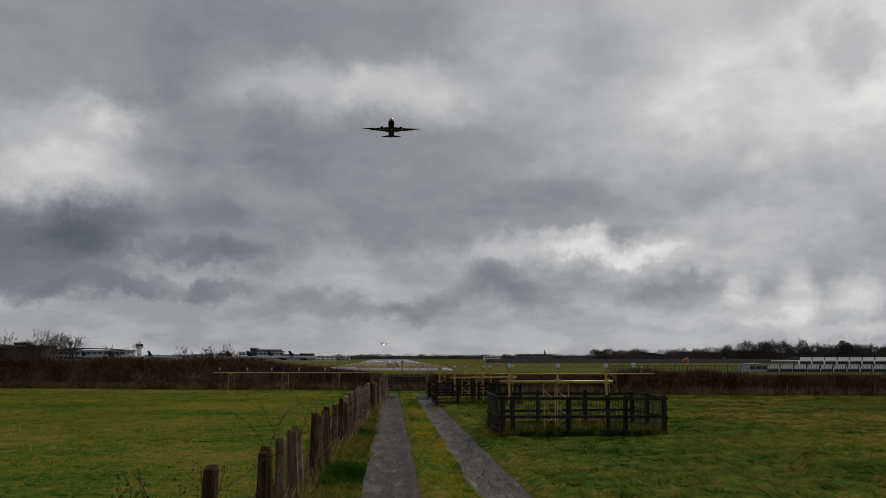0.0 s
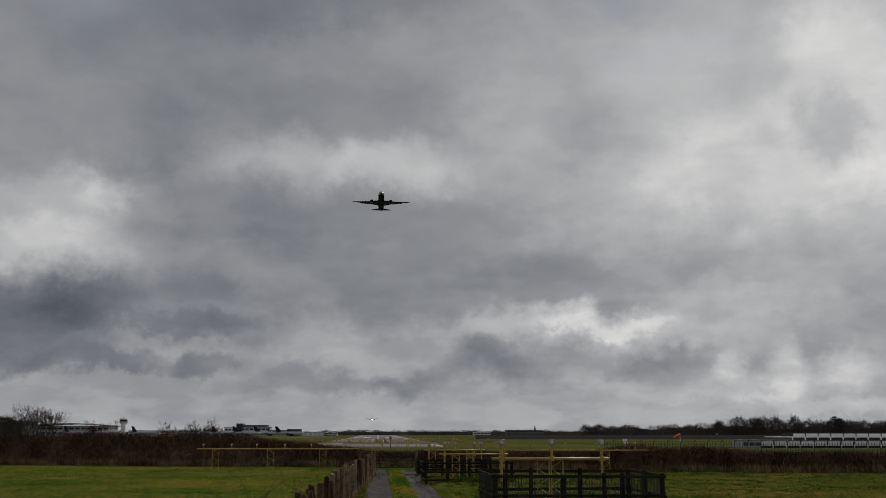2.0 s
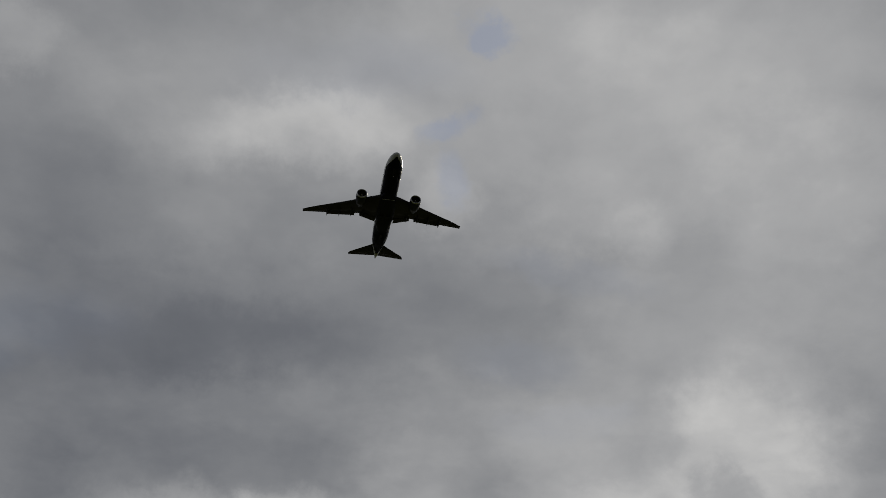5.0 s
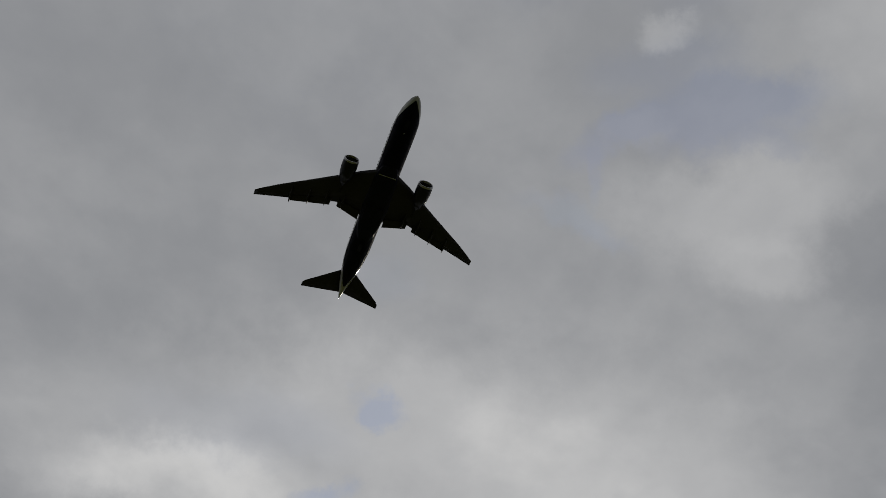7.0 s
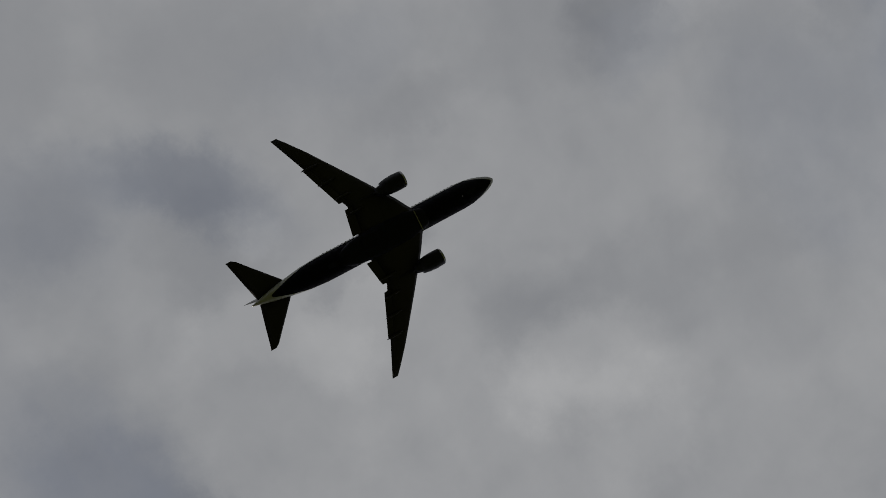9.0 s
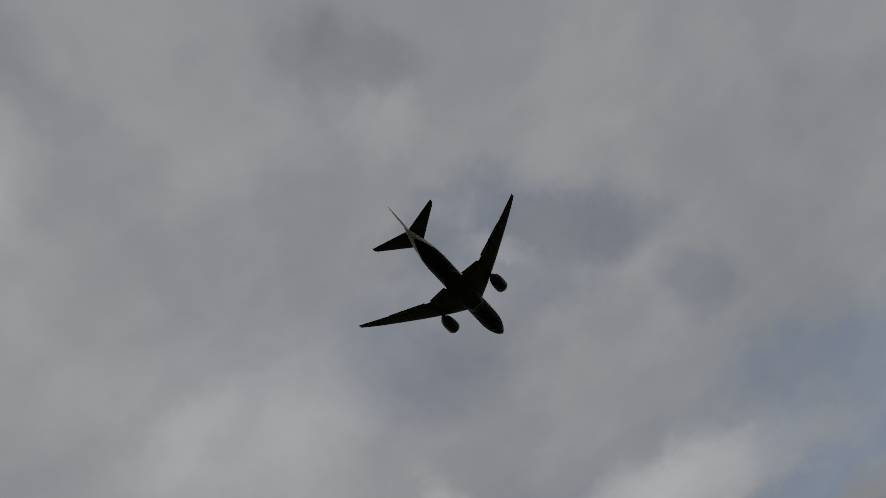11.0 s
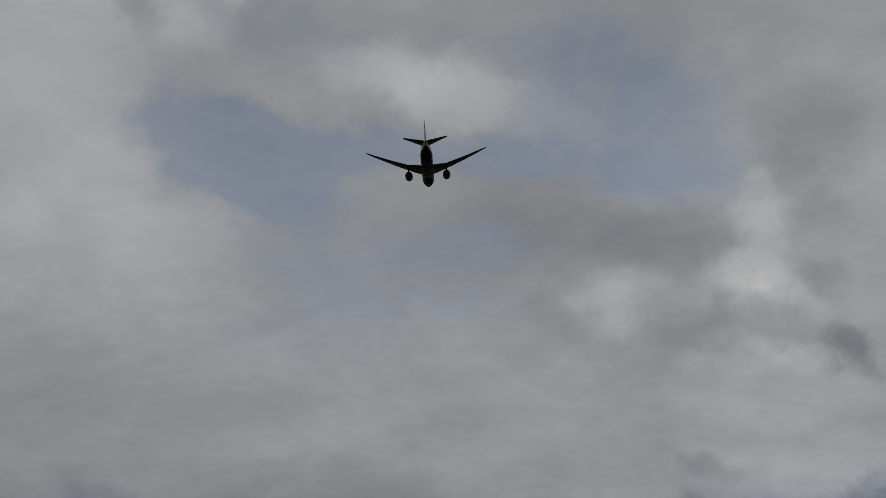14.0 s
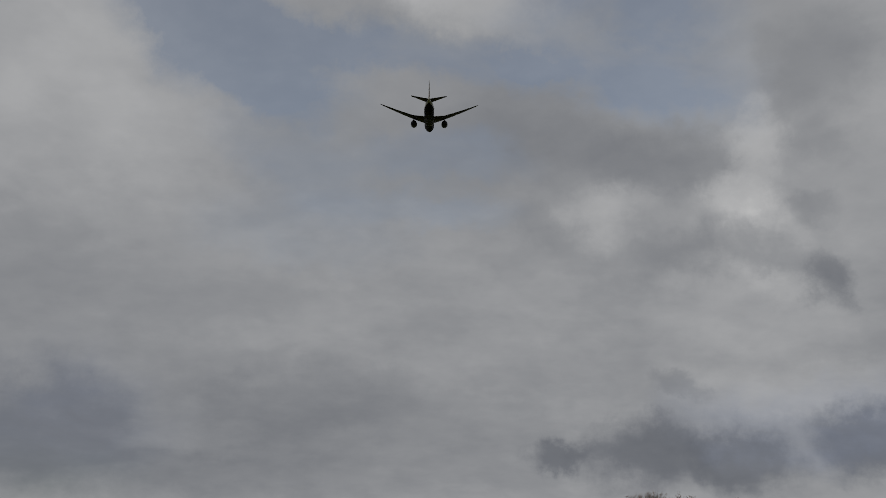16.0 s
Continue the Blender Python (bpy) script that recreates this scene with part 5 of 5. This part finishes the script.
for x, y, h in ((1.95, 150, 1.6), (-29, 420, 2.0), (-45, 560, 1.8), (93, 260, 2.2)):
    t = thing("marker_pole", "thin dark marker pole on the airfield grass", "pole", Matrix.Translation((x, y, 0)), "airfield poles")
    part("pole", rod(bmesh.new(), (0, 0, 0), (0, 0, h), 0.10, 0.07, 6), "roof", t)
    part("head", box(bmesh.new(), (0, 0, h), (0.5, 0.3, 0.35), None, 0.05), "lamp_rim", t)


# ------------------------------------------------------------------ far woods
def wood(name, spots, label, mat="twig_far", per=240, w=0.14):
    S, E, W = [], [], []
    r = np.random.RandomState(len(spots))
    for x, y, h, rad in spots:
        k = per
        u = r.normal(size=(k, 3))
        u /= np.linalg.norm(u, axis=1)[:, None]
        rr = r.uniform(0.25, 1, k)[:, None] ** 0.5
        c = np.array([x, y, h * 0.56])
        s = c + u * rr * np.array([rad, rad, h * 0.40])
        s[:, 2] = np.maximum(s[:, 2], 0.1)
        d = (u * 0.8 + np.array([0, 0, 0.35]) + r.normal(size=(k, 3)) * 0.4)
        e = s + d * r.uniform(0.06, 0.15, k)[:, None] * h
        S.append(s), E.append(e), W.append(r.uniform(0.6, 1.6, k) * w * h / 8)
        t = r.uniform(-rad * 0.5, rad * 0.5, (5, 2))
        a = np.stack([x + t[:, 0], y + t[:, 1], np.zeros(5)], 1)
        b = a + np.stack([r.normal(0, 0.6, 5), r.normal(0, 0.6, 5), np.full(5, h * 0.9)], 1)
        S.append(a), E.append(b), W.append(np.full(5, 0.035 * h))
    return cloud_of_strips(name, np.concatenate(S), np.concatenate(E), np.concatenate(W), mat, None, label, "trees")


r = np.random.RandomState(8)
spots = []
for k in range(190):
    x = r.uniform(92, 330)
    base = 5.8 + 2.3 * min(1, max(0, (x - 110) / 90)) + (2.6 if 158 < x < 186 else 0) * r.uniform(0.3, 1)
    spots.append((x, 415 + r.uniform(0, 30), base * r.uniform(0.82, 1.15), r.uniform(2.2, 4.2)))
wood("winter_wood", spots, "grey-brown leafless wood along the airfield edge", per=800, w=0.11)
spots = [(r.uniform(-90, 420), 1520 + r.uniform(0, 60), r.uniform(5.5, 9.5), r.uniform(6, 12)) for k in range(230)]
wood("far_treeline", spots, "low dark treeline on the far horizon", per=130, w=0.5)
spots = [(r.uniform(-620, -60), 1150 + r.uniform(0, 60), r.uniform(4, 7.5), r.uniform(6, 12)) for k in range(150)]
wood("far_treeline", spots, "low dark trees behind the airport", per=130, w=0.5)
spots = [(r.uniform(-200, -72), 190 + r.uniform(0, 12), r.uniform(2.5, 4.5), r.uniform(1.5, 2.5)) for k in range(70)]
wood("shelter_belt", spots, "leafless trees round the dark shed", per=160, w=0.16)
core = bmesh.new()
for x0, x1, y, h in ((90, 340, 440, 5.0), (-90, 430, 1560, 5.6), (-640, -60, 1190, 4.2)):
    rows = []
    for x in np.arange(x0, x1 + 0.1, (x1 - x0) / 60):
        hh = h * (1 + 0.25 * noise.noise((x * 0.05, y, 0))) * min(1, 0.25 + (x - x0) / 40) * min(1, 0.25 + (x1 - x) / 40)
        rows.append([core.verts.new(p) for p in ((x, y, -0.1), (x, y + 2, hh), (x, y + 12, hh), (x, y + 14, -0.1))])
    for a, b in zip(rows, rows[1:]):
        for i in range(3):
            core.faces.new((a[i], a[i + 1], b[i + 1], b[i]))
solid("undergrowth", core, "twig_far", "dense dark undergrowth inside the far woods", "trees", kind="stuff")


def pine(x, y, h):
    root = thing("pine_tree", "dark flat-topped evergreen pine above the wood", "tree", Matrix.Translation((x, y, 0)), "pines")
    part("trunk", rod(bmesh.new(), (0, 0, 0), (0, 0, h * 0.9), 0.22, 0.1, 7), "bark", root)
    rr = np.random.RandomState(int(x))
    k = 1600
    lvl = rr.randint(0, 5, k)
    rad = np.array([3.6, 3.3, 2.6, 1.9, 1.0])[lvl]
    a, q = rr.uniform(0, math.tau, k), rr.uniform(0, 1, k) ** 0.5
    s = np.stack([np.cos(a) * q * rad, np.sin(a) * q * rad, h * (0.62 + 0.085 * lvl) + rr.uniform(-0.3, 0.3, k)], 1)
    e = s + rr.normal(size=(k, 3)) * np.array([0.35, 0.35, 0.25])
    cloud_of_strips("crown", s, e, rr.uniform(0.1, 0.25, k), "pine", root, kind="stuff")


pine(201, 412, 9.8)
pine(204.5, 414, 9.0)
pine(232, 413, 7.5)


# ------------------------------------------------------------------ grass
def grass(name, n, xr, yr, hr, lean, width, mat, label, seed, keep=None):
    r = np.random.RandomState(seed)
    y = yr[0] + (yr[1] - yr[0]) * r.uniform(0, 1, n) ** 1.6
    x = r.uniform(xr[0], xr[1], n)
    if keep:
        ok = np.array([keep(a, b) for a, b in zip(x, y)])
        x, y = x[ok], y[ok]
    k = len(x)
    gx, gy = np.arange(xr[0] - 1, xr[1] + 1, 0.25), np.arange(yr[0] - 1, yr[1] + 1, 0.3)
    ix, iy = ((x - gx[0]) / 0.25).astype(int), ((y - gy[0]) / 0.3).astype(int)

    def table(fn):
        return np.array([[fn(a, b) for a in gx] for b in gy])[iy, ix]

    clump = table(lambda a, b: 0.25 + 1.5 * max(0.0, 0.45 + noise.noise((a * 1.9, b * 1.5, seed))))
    z = table(relief)
    h = r.uniform(hr[0], hr[1], k) * clump
    s = np.stack([x, y, z - 0.01], 1)
    wind = np.stack([table(lambda a, b: noise.noise((a * 0.7, b * 0.7, seed + 3))), table(lambda a, b: noise.noise((a * 0.7, b * 0.7, seed + 9)))], 1)
    e = s + np.stack([(wind[:, 0] * 1.5 + r.normal(0, 0.5, k)) * lean * h, (wind[:, 1] * 1.2 + r.normal(0, 0.5, k)) * lean * h, h], 1)
    cloud_of_strips(name, s, e, r.uniform(0.7, 1.4, k) * width * (0.6 + y / 30), mat, None, label, "grass")


grass("verge_grass", 60000, (-2.7, -0.40), (9, 58), (0.06, 0.19), 1.1, 0.008, "rough_blade", "long unkempt grass under the fence", 1, lambda a, b: a > fence_x(b) - 0.6)
grass("strip_grass", 40000, (0.46, 1.47), (11, 60), (0.03, 0.085), 0.9, 0.008, "blade", "short grass strip between the wheel tracks", 2)
grass("rough_grass", 230000, (2.24, 30), (13, 57), (0.03, 0.105), 1.5, 0.009, "rough_blade", "matted rough grass beside the track", 3)
grass("field_grass", 200000, (-34, -2.1), (13, 66), (0.03, 0.065), 1.0, 0.009, "blade", "short green field grass", 4, lambda a, b: a < fence_x(b) - 0.3)
grass("dead_grass", 7000, (-2.3, 0.0), (10, 57), (0.22, 0.55), 0.5, 0.010, "straw", "brown dead stalks standing along the fence", 6, lambda a, b: abs(a - fence_x(b)) < 0.22)
grass("pen_weeds", 9000, (2.95, 7.75), (25.9, 30.0), (0.10, 0.30), 0.9, 0.010, "rough_blade", "long weeds inside the timber pen", 7)
grass("pen_weeds", 6000, (2.1, 6.2), (44.2, 48.3), (0.10, 0.25), 0.9, 0.010, "rough_blade", "long weeds inside the farther timber pen", 8)
